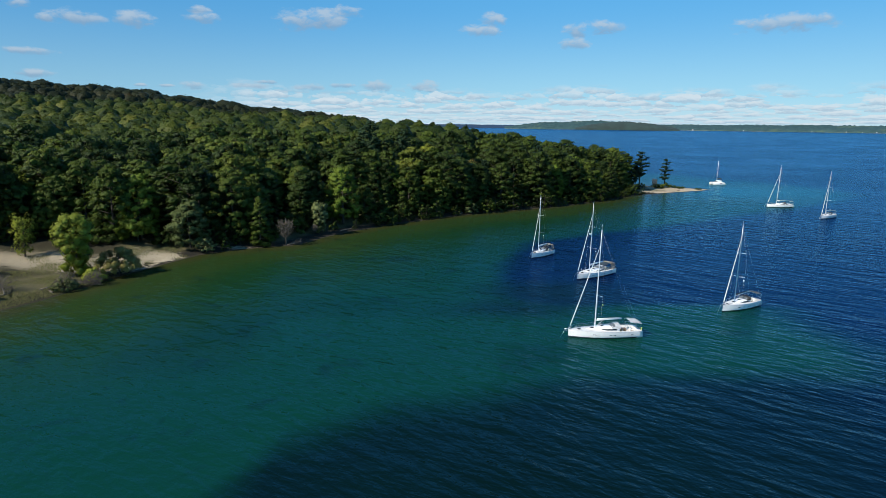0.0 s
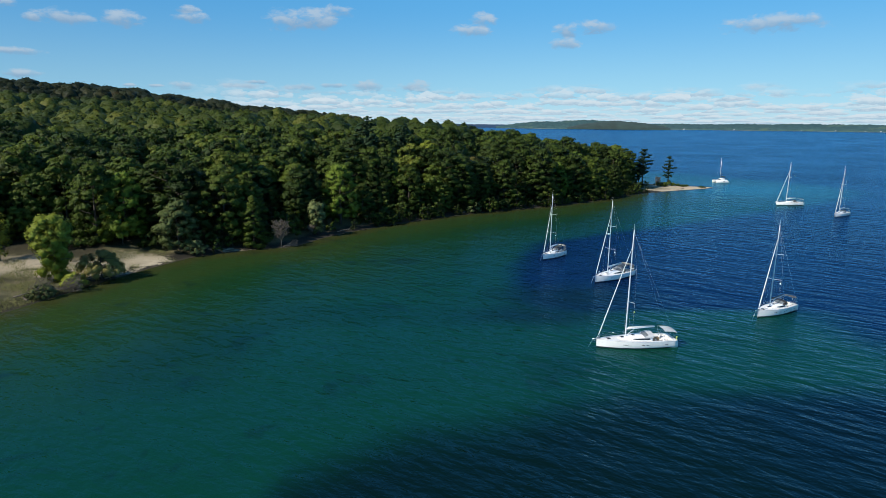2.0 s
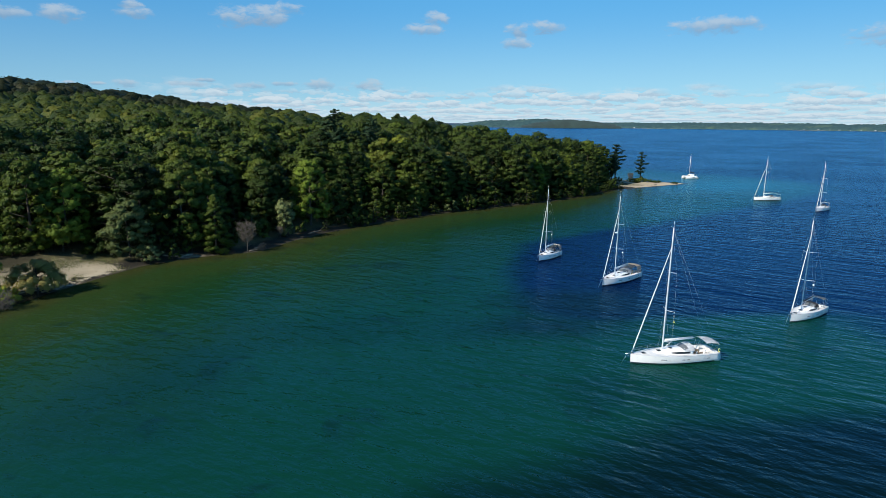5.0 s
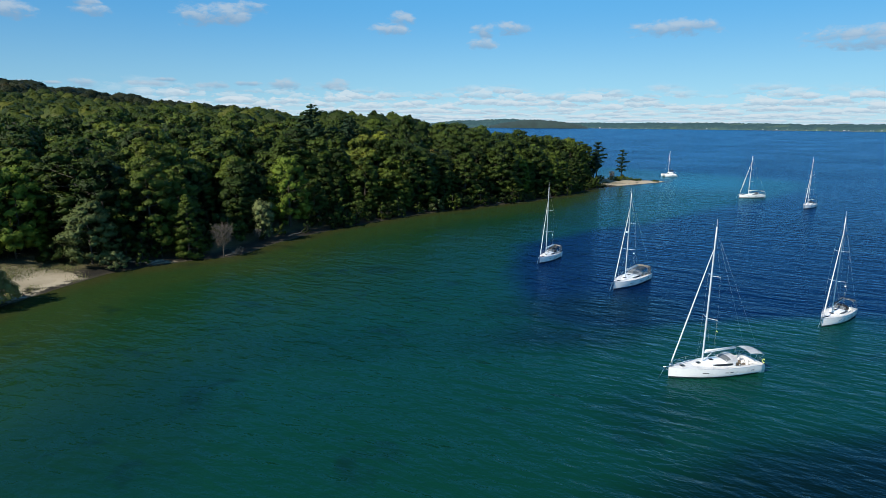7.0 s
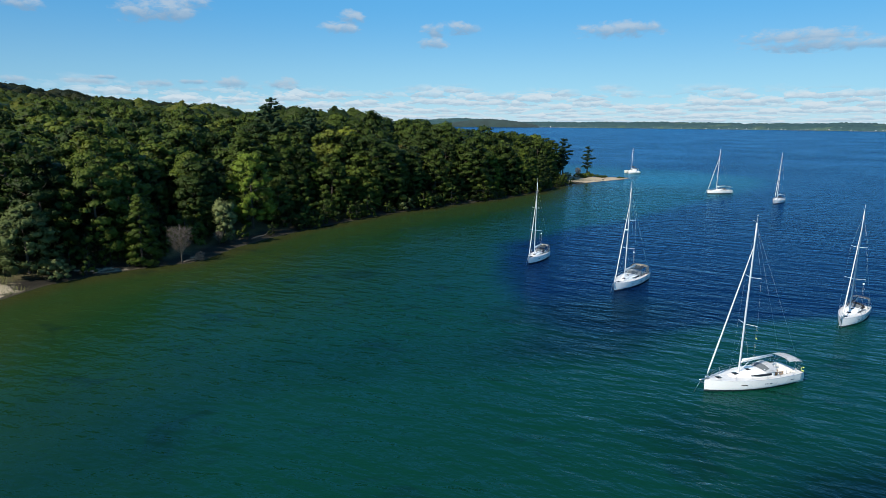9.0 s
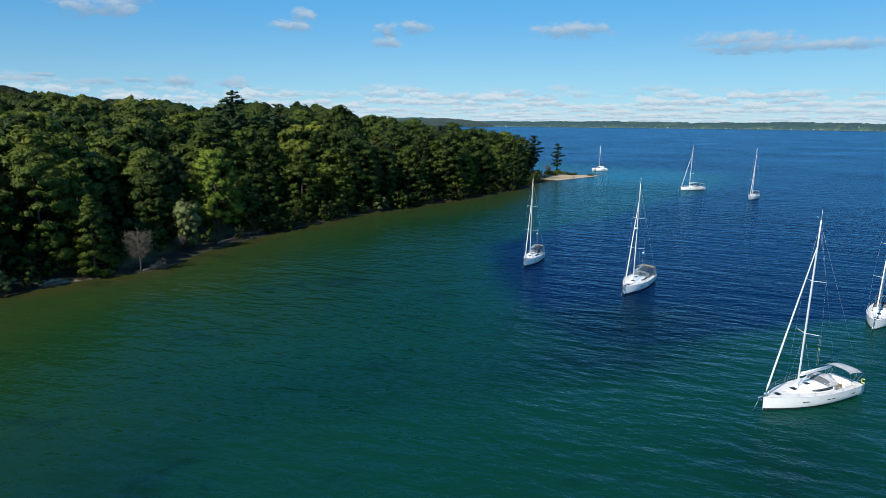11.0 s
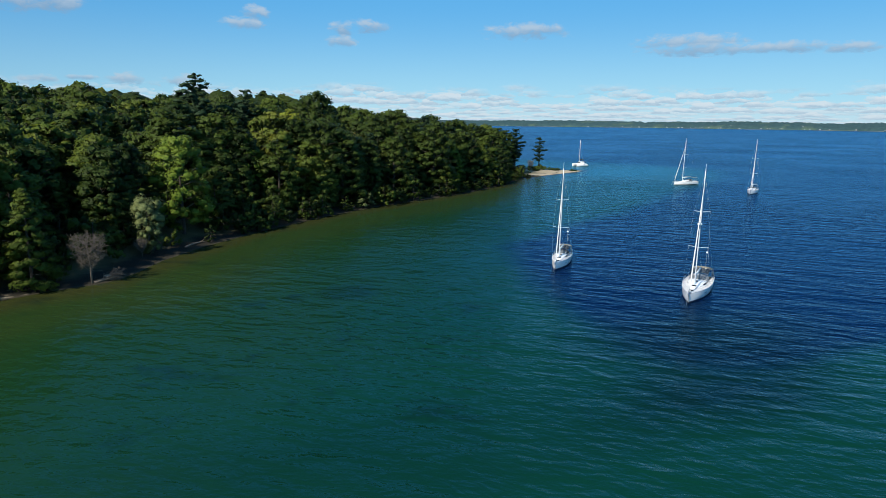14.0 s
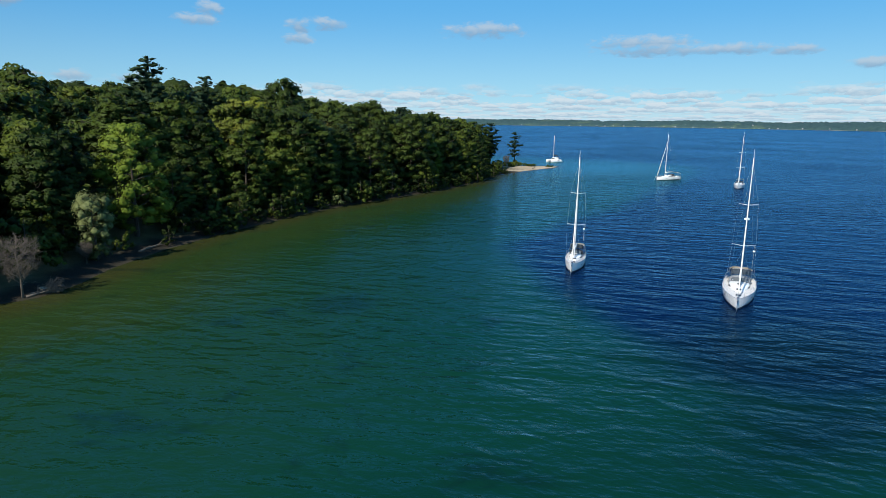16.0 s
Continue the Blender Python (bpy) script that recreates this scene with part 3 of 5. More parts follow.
def lobes_of(kind, h, r, boughs=0):
    """Boughs of a crown, as centres and radii. h: height of the tree, r: half width of its crown."""
    out = []
    if kind == "broad":
        n = boughs or int(rng.integers(84, 98))
        for k in range(n):
            # spread over the outside of an egg-shaped crown, thinner below
            u = 1 - (k + 0.5) / n
            z = 0.10 + 0.86 * u
            reach = r * (math.sin(math.pi * min(1, 0.16 + 0.84 * z ** 0.85)) ** 0.62) * 0.86
            a = k * 2.39996 + rng.uniform(-0.35, 0.35)
            q = reach * rng.uniform(0.62, 1.0)
            out.append((q * math.cos(a), q * math.sin(a), h * z + rng.uniform(-0.9, 0.9), r * rng.uniform(0.11, 0.25), rng.uniform(0.5, 0.9)))
    elif kind == "canopy":
        n = boughs or 12
        for k in range(n):
            q = r * math.sqrt((k + 0.5) / n) * 0.86
            a = k * 2.4 + rng.uniform(-0.3, 0.3)
            out.append((q * math.cos(a), q * math.sin(a), h * (0.91 - 0.34 * (q / r) ** 2) + rng.uniform(-0.4, 0.4), r * rng.uniform(0.22, 0.44) * (12 / n) ** 0.4, 0.56))
        for k in range(5):
            a = k * 1.2566 + rng.uniform(-0.3, 0.3)
            out.append((r * 0.62 * math.cos(a), r * 0.62 * math.sin(a), h * rng.uniform(0.38, 0.52), r * 0.36, 0.9))
    elif kind == "white_pine":
        # flat plumes in uneven tiers, longest in the middle, turned up at their ends
        tiers = boughs or 12
        for k in range(tiers):
            u = k / (tiers - 1)
            reach = r * (0.55 + 0.45 * math.sin(math.pi * min(1, 0.22 + 0.62 * u))) * (1 - 0.50 * u ** 3)
            out.append((0, 0, h * (0.30 + 0.66 * u), max(0.55, reach * 0.28), 0.9))
            for m in range(5):
                a = m * 1.2566 + k * 0.75 + rng.uniform(-0.35, 0.35)
                if rng.random() < 0.06:
                    continue
                long = reach * rng.uniform(0.55, 1.08)
                for w in (0.32, 0.62, 0.92):
                    q = long * w
                    out.append((q * math.cos(a), q * math.sin(a), h * (0.30 + 0.66 * u) + 0.36 * q + rng.uniform(-0.5, 0.5), max(0.65, long * 0.30), 0.42))
        out.append((0, 0, h * 0.97, 0.9, 0.9))
    elif kind == "bush":
        for k in range(26):
            a, q = k * 2.4, r * math.sqrt(rng.uniform(0.05, 0.9))
            out.append((q * math.cos(a), q * math.sin(a), h * rng.uniform(0.10, 0.84) * (1 - 0.35 * (q / r) ** 2), r * rng.uniform(0.14, 0.30), 0.8))
    elif kind == "mound":
        for k in range(44):
            q = r * math.sqrt((k + 0.5) / 44) * 0.9
            a = k * 2.39996 + rng.uniform(-0.2, 0.2)
            out.append((q * math.cos(a), q * math.sin(a), h * 0.80 * math.sqrt(1 - (q / r) ** 2) * rng.uniform(0.35, 1.0), r * rng.uniform(0.12, 0.24), 0.85))
    elif kind == "vase":
        for k in range(58):
            u = (k + 0.5) / 58
            q = r * rng.uniform(0.25, 0.85) * (0.68 + 0.32 * u) * (1 if u < 0.85 else 0.75)
            a = k * 2.4
            out.append((q * math.cos(a), q * math.sin(a), h * (0.07 + 0.85 * u + rng.uniform(-0.04, 0.04)), r * rng.uniform(0.16, 0.32) * (0.85 + 0.25 * u), 1.0))
    else:  # layered: a young cone of a tree
        for k in range(64):
            u = (k + 0.5) / 64
            q = r * (1 - u) ** 0.7 * rng.uniform(0.45, 0.92)
            a = k * 2.4 + rng.uniform(-0.5, 0.5)
            out.append((q * math.cos(a), q * math.sin(a), h * (0.03 + 0.94 * u), max(0.4, r * 0.34 * (1 - u * 0.6)) * rng.uniform(0.7, 1.2), 0.5))
    return np.array(out)


def lump(centre, q, flat, sides=6, rings=(0.20, 0.45, 0.68, 0.88)):
    """The leafy body of one bough: a dented rounded lump, open below."""
    V, D = [], []
    top = np.array([0, 0, 1.0])
    V.append(top * [q, q, q * flat] * rng.uniform(0.85, 1.05)), D.append(top)
    for j, u in enumerate(rings):
        for k in range(sides):
            a = (k + 0.5 * (j % 2)) * math.tau / sides + rng.uniform(-0.2, 0.2)
            d = np.array([math.sin(u * math.pi) * math.cos(a), math.sin(u * math.pi) * math.sin(a), math.cos(u * math.pi)])
            V.append(d * [q, q, q * flat] * rng.uniform(0.66, 1.12)), D.append(d)
    F = [(0, 1 + k, 1 + (k + 1) % sides, 1 + (k + 1) % sides) for k in range(sides)]
    for j in range(len(rings) - 1):
        o = 1 + j * sides
        F += [(o + k, o + sides + k, o + sides + (k + 1) % sides, o + (k + 1) % sides) for k in range(sides)]
    e, a = rng.uniform(0.72, 1.38), rng.uniform(0, math.pi)
    c, s = math.cos(a), math.sin(a)
    V = np.array(V)
    along, across = (V[:, 0] * c + V[:, 1] * s) * e, (V[:, 1] * c - V[:, 0] * s) / e
    V = np.column_stack([along * c - across * s, along * s + across * c, V[:, 2] + 0.18 * along])
    return V + centre, np.array(F), np.array(D)


def crown_arrays(kind, h, r, clumps, size, fill=1.0, boughs=0):
    """Quads of a crown: a leafy lump for every bough, fine leaf clumps over it and sprays inside it."""
    L = lobes_of(kind, h, r, boughs)
    share = (L[:, 3] ** 2) / (L[:, 3] ** 2).sum()
    V, F, N, base = [], [], [], 0
    middle = np.array([0, 0, h * 0.55])

    def facing(pts, dirs):
        out = (pts - middle) / np.array([r, r, h * 0.5])
        face = dirs * (0.40 if kind == "canopy" else 0.62) + out / (np.linalg.norm(out, axis=1)[:, None] + 1e-6) * (0.85 if kind == "canopy" else 0.70) + [0, 0, 0.15]
        return face / np.linalg.norm(face, axis=1)[:, None]

    for (x, y, z, q, flat), s in zip(L, share):
        centre = np.array([x, y, z])
        if fill > 0.5:
            v, f, d = lump(centre, q * (0.80 if kind == "white_pine" else 0.70), flat, 6 if q > 1.3 else 5)
            V.append(v), F.append(f + base), N.append(facing(v, d))
            base += len(v)
        near, far, loose = 0.74, 1.10, 0.36
        inside = int(max(3, clumps * s * 0.12)) if fill <= 0.5 else 0
        for k, lo, hi, wide, fine in ((max(5, int(clumps * s * 0.86)), near, far, size, size < 0.7), (int(clumps * s * 0.14) + 1, 1.0, 1.12, size * 0.5, size < 0.7), (inside, 0.1, 0.62, min(0.5, size * 1.7), False)):
            if not k:
                continue
            dirs = rng.normal(0, 1, (k, 3))
            dirs[:, 2] = np.abs(dirs[:, 2]) * np.where(rng.random(k) < 0.78, 1, -1)
            dirs /= np.linalg.norm(dirs, axis=1)[:, None]
            pts = centre + dirs * [q, q, q * flat] * rng.uniform(lo, hi, (k, 1)) + rng.normal(0, 0.05, (k, 3)) * q
            v, f = cards(pts, dirs * 0.85 + [0, 0, 0.3], wide, 0.20, fine, loose)
            V.append(v), F.append(f + base), N.append(np.repeat(facing(pts, dirs), len(v) // k, axis=0))
            base += len(v)
    return np.vstack(V), np.vstack(F), np.vstack(N)


def dome_arrays(h, r, clumps, size, sides=15, rows=7):
    """A far tree of the canopy: one lumpy dome of boughs with leaf clumps over it."""
    ph = np.linspace(0.06, 0.62, rows) * math.pi
    th = np.arange(sides) * math.tau / sides
    P, T = np.meshgrid(ph, th, indexing="ij")
    T = T + 0.5 * (np.arange(rows)[:, None] % 2) * math.tau / sides
    d = np.stack([np.sin(P) * np.cos(T), np.sin(P) * np.sin(T), np.cos(P)], -1).reshape(-1, 3)
    d = np.vstack([[0, 0, 1.0], d])
    tips = rng.normal(0, 1, (30, 3))
    tips[:, 2] = np.abs(tips[:, 2]) * 0.9
    tips /= np.linalg.norm(tips, axis=1)[:, None]
    near = np.clip(d @ tips.T, -1, 1)
    swell = (np.exp(-((1 - near) / 0.045)) * rng.uniform(0.08, 0.30, 30)).max(1)
    radius = 0.80 + swell + rng.uniform(-0.05, 0.07, len(d))
    deep = h * 0.36
    v = d * radius[:, None] * [r, r, deep] + [0, 0, h - deep * 1.05]
    i = 1 + np.arange(rows * sides).reshape(rows, sides)
    j = np.roll(i, -1, 1)
    f = np.vstack([np.column_stack([np.zeros(sides, int), i[0], j[0], j[0]]), np.column_stack([i[:-1].ravel(), i[1:].ravel(), j[1:].ravel(), j[:-1].ravel()])])
    n = np.zeros_like(v)
    g = np.cross(v[f[:, 2]] - v[f[:, 0]], v[f[:, 1]] - v[f[:, 0]])
    g *= np.sign((g * (v[f[:, 0]] - [0, 0, h - deep])).sum(1))[:, None]
    for c in range(4):
        np.add.at(n, f[:, c], g)
    n /= np.linalg.norm(n, axis=1)[:, None] + 1e-9
    n = n * 0.7 + d * 0.35 + [0, 0, 0.15]
    n /= np.linalg.norm(n, axis=1)[:, None]
    pick = rng.integers(len(v), size=clumps)
    pts = v[pick] + rng.normal(0, 0.04, (clumps, 3)) * r + n[pick] * rng.uniform(-0.15, 0.10, (clumps, 1))
    cv, cf = cards(pts, n[pick], size, 0.08, False, 0.14)
    return np.vstack([v, cv]), np.vstack([f, cf + len(v)]), np.vstack([n, np.repeat(n[pick], 4, axis=0)])


def quads_mesh(name, V, F, N, mat, tone):
    """Quads and triangles (last corner doubled) into one mesh."""
    tri = F[:, 2] == F[:, 3]
    me = bpy.data.meshes.new(name)
    me.vertices.add(len(V))
    me.vertices.foreach_set("co", V.ravel())
    sizes = np.where(tri, 3, 4)
    keep = np.ones(F.shape, bool)
    keep[tri, 3] = False
    me.loops.add(int(sizes.sum()))
    me.loops.foreach_set("vertex_index", F[keep])
    me.polygons.add(len(F))
    me.polygons.foreach_set("loop_start", np.concatenate([[0], np.cumsum(sizes)[:-1]]))
    me.attributes.new("bough", "FLOAT_VECTOR", "POINT").data.foreach_set("vector", np.ascontiguousarray(N, float).ravel())
    me.attributes.new("tone", "FLOAT", "POINT").data.foreach_set("value", np.broadcast_to(tone, len(V)).astype(float))
    me.update(calc_edges=True)
    me.materials.append(M[mat])
    return me


def trunk_mesh(kind, h, r, mat):
    """A tapered trunk with limbs."""
    bm = bmesh.new()
    top = h * (0.97 if kind == "white_pine" else 0.8)
    n = 6
    lean = rng.uniform(-0.25, 0.25, 2)
    spine = [Vector((lean[0] * (k / n) ** 2 * 2, lean[1] * (k / n) ** 2 * 2, -0.6 + (top + 0.6) * k / n)) for k in range(n + 1)]
    thick = max(0.08, h * 0.016)
    tube(bm, spine, [thick * (1.35 - 1.2 * k / n) for k in range(n + 1)], 7)
    for k in range(12 if kind != "bush" else 8):
        u = 0.22 + 0.70 * k / 12
        s = spine[0].lerp(spine[-1], u)
        a = k * 2.4 + rng.uniform(-0.3, 0.3)
        q = r * (0.75 if kind != "white_pine" else 0.85 * (1 - u) ** 0.7)
        rise = h * (0.10 if kind == "broad" else 0.02)
        e = s + Vector((math.cos(a) * q, math.sin(a) * q, rise))
        m = s.lerp(e, 0.5) + Vector((0, 0, -0.04 * h * 0.3))
        tube(bm, [s, m, e], [thick * 0.42 * (1.1 - u * 0.7), thick * 0.26, thick * 0.08], 5)
    me = bpy.data.meshes.new("trunk")
    bm.to_mesh(me)
    bm.free()
    me.materials.append(M[mat])
    return me


def make_tree(name, label, category, kind, h, r, mat, clumps, size, bark="bark", core_scale=1.0, group="", boughs=0):
    t = tagged(new(name), label, category, group)
    c = new("crown", quads_mesh("crown", *crown_arrays(kind, h, r, clumps, size, core_scale, boughs), mat, 0.0))
    b = new("trunk", trunk_mesh(kind, h, r, bark))
    c.parent = b.parent = t
    return t


def place(x, y, turn=0.0, s=1.0, sz=None, sink=0.1):
    return Matrix.Translation((x, y, float(height([(x, y)])[0]) - sink)) @ Matrix.Rotation(turn, 4, "Z") @ Matrix.Diagonal((s, s, sz or s, 1))


def scatter(lo, hi, gap, test):
    """Places at least about gap apart: a jittered grid."""
    gx, gy = np.meshgrid(np.arange(lo[0], hi[0], gap), np.arange(lo[1], hi[1], gap))
    q = np.column_stack([gx.ravel(), gy.ravel()]) + rng.uniform(-0.38, 0.38, (gx.size, 2)) * gap
    return q[test(q)]


# trees along the shore, each one a thing
BROAD = [make_tree("broadleaf_tree", text, "tree", "broad", h, r, mat, 3600, 0.41, group="trees along the shore") for h, r, mat, text in (
    (19, 6.2, "leaf", "tall dark green maple with a dense rounded crown"),
    (20, 6.8, "leaf", "large green beech with a lumpy uneven crown"),
    (17, 5.4, "fresh", "light green broadleaf tree with a ragged full crown"),
    (15, 5.8, "leaf", "spreading dark green oak at the edge of the wood"),
    (19, 4.8, "leaf", "slender tall green tree among the shore woods"),
    (16, 5.2, "light", "yellow-green maple starting to turn"))]
SMALL = [make_tree("understorey_tree", text, "tree", "bush", h, r, mat, 800, 0.26, group="low trees at the waterline") for h, r, mat, text in (
    (6.0, 2.6, "leaf", "low leafy green tree leaning over the water's edge"),
    (7.5, 2.4, "leaf", "small dark green shore tree with leaves to the ground"),
    (5.0, 2.3, "willow", "small grey-green willow at the foot of the wood"),
    (4.5, 2.2, "rust", "small rust-tinged shrub on the bank"))]
PINE = [make_tree("pine_tree", "dark green white pine with flat layered boughs", "tree", "white_pine", h, r, "pine", 3600, 0.25, group="pines", boughs=k) for h, r, k in ((21, 4.6, 11), (15, 3.0, 8))]

PROTOS = BROAD + SMALL + PINE
taken = []


def plant(proto, x, y, s=1.0, sz=None, turn=None):
    copy_thing(proto, place(x, y, rng.uniform(0, 6.28) if turn is None else turn, s, sz))


def clearing(q):
    """The open sandy corner of the shore."""
    x, y = q.T
    return (x > -110) & (x < -41) & (y < np.interp(x, [-110, -80, -66, -52, -41], [136, 145, 153, 148, 146])) & ((x > -80) | (y > 114))


belt = scatter((-120, 85), (165, 330), 6.9, lambda q: (lambda d: (d > 5.5) & (d < 27))(inland(q)) & (q[:, 1] < 312 + 0 * q[:, 0]) & (q[:, 1] > 84))
belt = belt[(belt[:, 0] < 124) & ~clearing(belt) & ~((belt[:, 0] < -39) & (inland(belt) < 13))]
OPEN = ((-56.5, 121, 12), (-44.5, 152, 10), (-58, 154, 9), (-28.5, 161.5, 6.5), (-13.8, 176.5, 8), (-36, 160, 8), (-9.5, 187, 9), (-10, 192, 6), (-21.8, 163.5, 8), (-4.6, 242, 5), (-40, 146, 8), (-22, 160, 6), (-12, 196, 7.5), (-22, 197, 6.5), (-19, 202, 6), (-27, 193, 5.5), (-20.5, 171, 8.5), (-27, 168, 5))
for cx, cy, cr in OPEN:
    belt = belt[np.hypot(belt[:, 0] - cx, belt[:, 1] - cy) > cr]
for x, y in belt[:260]:
    dd = float(inland([(x, y)])[0])
    if rng.random() < 0.04:
        plant(PINE[0], x, y, rng.uniform(0.75, 1.0))
    else:
        k = int(rng.choice(6, p=(0.33, 0.29, 0.03, 0.25, 0.10, 0.0) if x < 8 else (0.20, 0.20, 0.22, 0.14, 0.15, 0.09)))
        s = rng.choice((0.62, 0.8, 0.95, 1.08, 1.2), p=(0.12, 0.25, 0.3, 0.2, 0.13)) * rng.uniform(0.94, 1.06)
        s = s * (0.84 + 0.20 * min(1, dd / 14))
        plant(BROAD[k], x, y, s * 1.13, min(s, 0.95) if x > 95 else min(s, 1.07) if x > 45 or x < 0 else s)
# the wood's edge behind the sand
for x in np.arange(-128, -62, 5.2):
    for back, low in ((3.5, False), (11, False), (0.5, True), (2.5, True)):
        px, py = x + rng.uniform(-2, 2), float(np.interp(x, [-130, -110, -80, -66, -60], [130, 137, 146.5, 155, 156])) + back + rng.uniform(-1.2, 1.2)
        if low:
            plant(SMALL[int(rng.choice(2))], px, py, rng.uniform(0.5, 0.95))
        else:
            plant(BROAD[int(rng.choice(6, p=(0.26, 0.24, 0.11, 0.20, 0.15, 0.04)))], px, py, rng.uniform(0.75, 1.05))
for x, y, s in ((-33.5, 157.5, 0.9), (-37, 156.5, 1.0), (-39.5, 155, 0.8), (-35, 159, 1.2), (-5, 184, 0.5), (-11.5, 180, 0.6), (-16.5, 181, 1.0), (-18.5, 177, 0.9), (-22, 173, 0.8), (-25, 168.5, 0.8), (-17.5, 183, 1.1), (-26.5, 164.5, 0.9), (-70, 149, 0.8), (-66.5, 151, 0.95), (-63.5, 151.5, 0.8), (-68, 153, 1.1), (-64.5, 155, 1.1), (-72.5, 147.5, 0.7), (-61.5, 154, 1.0), (-75, 146.5, 0.8), (-62, 149, 0.6)):
    plant(SMALL[int(rng.choice(2))], x, y, s)
fringe = scatter((-60, 110), (140, 300), 3.4, lambda q: (lambda d: (d > 0.4) & (d < 5.5))(inland(q)))
fringe = fringe[(fringe[:, 0] > -38) & (fringe[:, 0] < 123) & ~((fringe[:, 0] > -26) & (fringe[:, 0] < -12) & (fringe[:, 1] < 176))]
for cx, cy, cr in OPEN:
    fringe = fringe[np.hypot(fringe[:, 0] - cx, fringe[:, 1] - cy) > cr * 0.8]
for x, y in fringe[:200]:
    plant(SMALL[int(rng.choice(4, p=(0.47, 0.47, 0.05, 0.01)))], x, y, rng.uniform(0.55, 1.2))

brush = scatter((-60, 110), (140, 300), 2.9, lambda q: (lambda d: (d > 0.2) & (d < 1.8))(inland(q)))
brush = brush[(brush[:, 0] > -9) & (brush[:, 0] < 128)]
for x, y in brush[:110]:
    plant(SMALL[int(rng.choice(2))], x, y, rng.uniform(0.3, 0.5))


# undergrowth closes the gaps between the trunks
under = scatter((-45, 140), (135, 310), 5.6, lambda q: (lambda d: (d > 5.5) & (d < 27))(inland(q)) & (q[:, 0] > -36) & (q[:, 0] < 126))
for cx, cy, cr in ((-36, 160.5, 5), (-28.4, 158.4, 4.5), (-14.8, 174.6, 4), (-21.6, 158.8, 5), (-8.5, 185, 8)):
    under = under[np.hypot(under[:, 0] - cx, under[:, 1] - cy) > cr]
for x, y in under[:190]:
    plant(SMALL[int(rng.choice(2))], x, y, rng.uniform(0.9, 1.5))


# the first of each kind stands in the wood too
homes = scatter((-60, 150), (120, 320), 9.0, lambda q: (lambda d: (d > 9) & (d < 24))(inland(q)))
for proto, (x, y) in zip(PROTOS, homes[:: max(1, len(homes) // len(PROTOS))]):
    proto.matrix_basis = place(x, y)


# the woods behind: one joined mass of crowns and one for the hill
def woods(name, label, spots, variants, mat, lo, hi):
    V, F, N, T, base = [], [], [], [], 0
    z = height(spots) if len(spots) else []
    for (x, y), g in zip(spots, z):
        v, f, m = variants[int(rng.integers(len(variants)))]
        a, s = rng.uniform(0, 6.28), rng.uniform(lo, hi)
        s *= 1 + 0.10 * math.sin(x * 0.055 + 1) * math.sin(y * 0.047)
        c, w = math.cos(a) * s, math.sin(a) * s
        V.append(np.column_stack([v[:, 0] * c - v[:, 1] * w + x, v[:, 0] * w + v[:, 1] * c + y, v[:, 2] * s * rng.uniform(0.9, 1.1) + g]))
        N.append(np.column_stack([m[:, 0] * math.cos(a) - m[:, 1] * math.sin(a), m[:, 0] * math.sin(a) + m[:, 1] * math.cos(a), m[:, 2]]))
        F.append(f + base)
        T.append(np.full(len(v), rng.random()))
        base += len(v)
    ob = new(name, quads_mesh(name, np.vstack(V), np.vstack(F), np.vstack(N), mat, np.concatenate(T)))
    return tagged(ob, label, "forest", kind="stuff")


mid_v = [crown_arrays("canopy", 18, 5.6, 560, 0.62, 0.9, 20) for _ in range(7)]
far_v = [dome_arrays(18, 6.4, 104, 0.74) for _ in range(8)]
back_v = [dome_arrays(18, 11.5, 34, 1.1, 12, 5) for _ in range(5)]


def seen_land(q):
    return (inland(q) >= 25.0) & ~clearing(q)


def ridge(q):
    """The crest of the hill, where the leaves are darker and duller."""
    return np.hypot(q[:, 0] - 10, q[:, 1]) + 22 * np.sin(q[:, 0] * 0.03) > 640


def near_wood(q):
    return (inland(q) < 80) | ((np.hypot(q[:, 0], q[:, 1] - 60) < 235) & (inland(q) < 120))


mid = scatter((-200, 90), (150, 420), 8.2, lambda q: seen_land(q) & near_wood(q) & (q[:, 1] + 0.4 * q[:, 0] > 60))
woods("forest", "dense green deciduous forest canopy behind the shore, some crowns yellowing", mid, mid_v, "leaf", 0.84, 1.14)
far = scatter((-560, 130), (110, 700), 8.6, lambda q: ~near_wood(q) & (inland(q) >= 80) & ~clearing(q) & (q[:, 0] > -0.95 * q[:, 1] - 20) & (q[:, 0] < 100))
woods("forest", "far green forest canopy rolling over the hill, yellowing in places", far[~ridge(far)], far_v, "canopy_leaf", 0.80, 1.20)
def over_the_hill(q):
    return (inland(q) >= 20) & ~clearing(q) & ((q[:, 1] > 700) | (q[:, 0] < -0.95 * q[:, 1] - 20) | (q[:, 0] < -560))


def crest_side(q):
    return (q[:, 0] > -0.95 * q[:, 1] - 20) & (q[:, 1] < 1000)


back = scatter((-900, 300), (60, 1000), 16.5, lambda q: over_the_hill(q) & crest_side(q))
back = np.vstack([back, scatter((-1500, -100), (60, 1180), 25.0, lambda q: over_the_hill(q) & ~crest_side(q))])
woods("forest", "dull dark brownish-green woods along the crest of the hill", far[ridge(far)], far_v, "dull_leaf", 0.75, 1.25)
woods("forest", "distant dull green forest covering the hills inland", back, back_v, "dull_leaf", 0.8, 1.25)


# single trees and shrubs on the open shore
def stand(name, label, category, kind, x, y, h, r, mat, clumps=1500, size=0.2, bark="bark", core=1.0, boughs=0):
    t = make_tree(name, label, category, kind, h, r, mat, clumps, size, bark, core, boughs=boughs)
    t.matrix_basis = place(x, y, rng.uniform(0, 6))
    return t


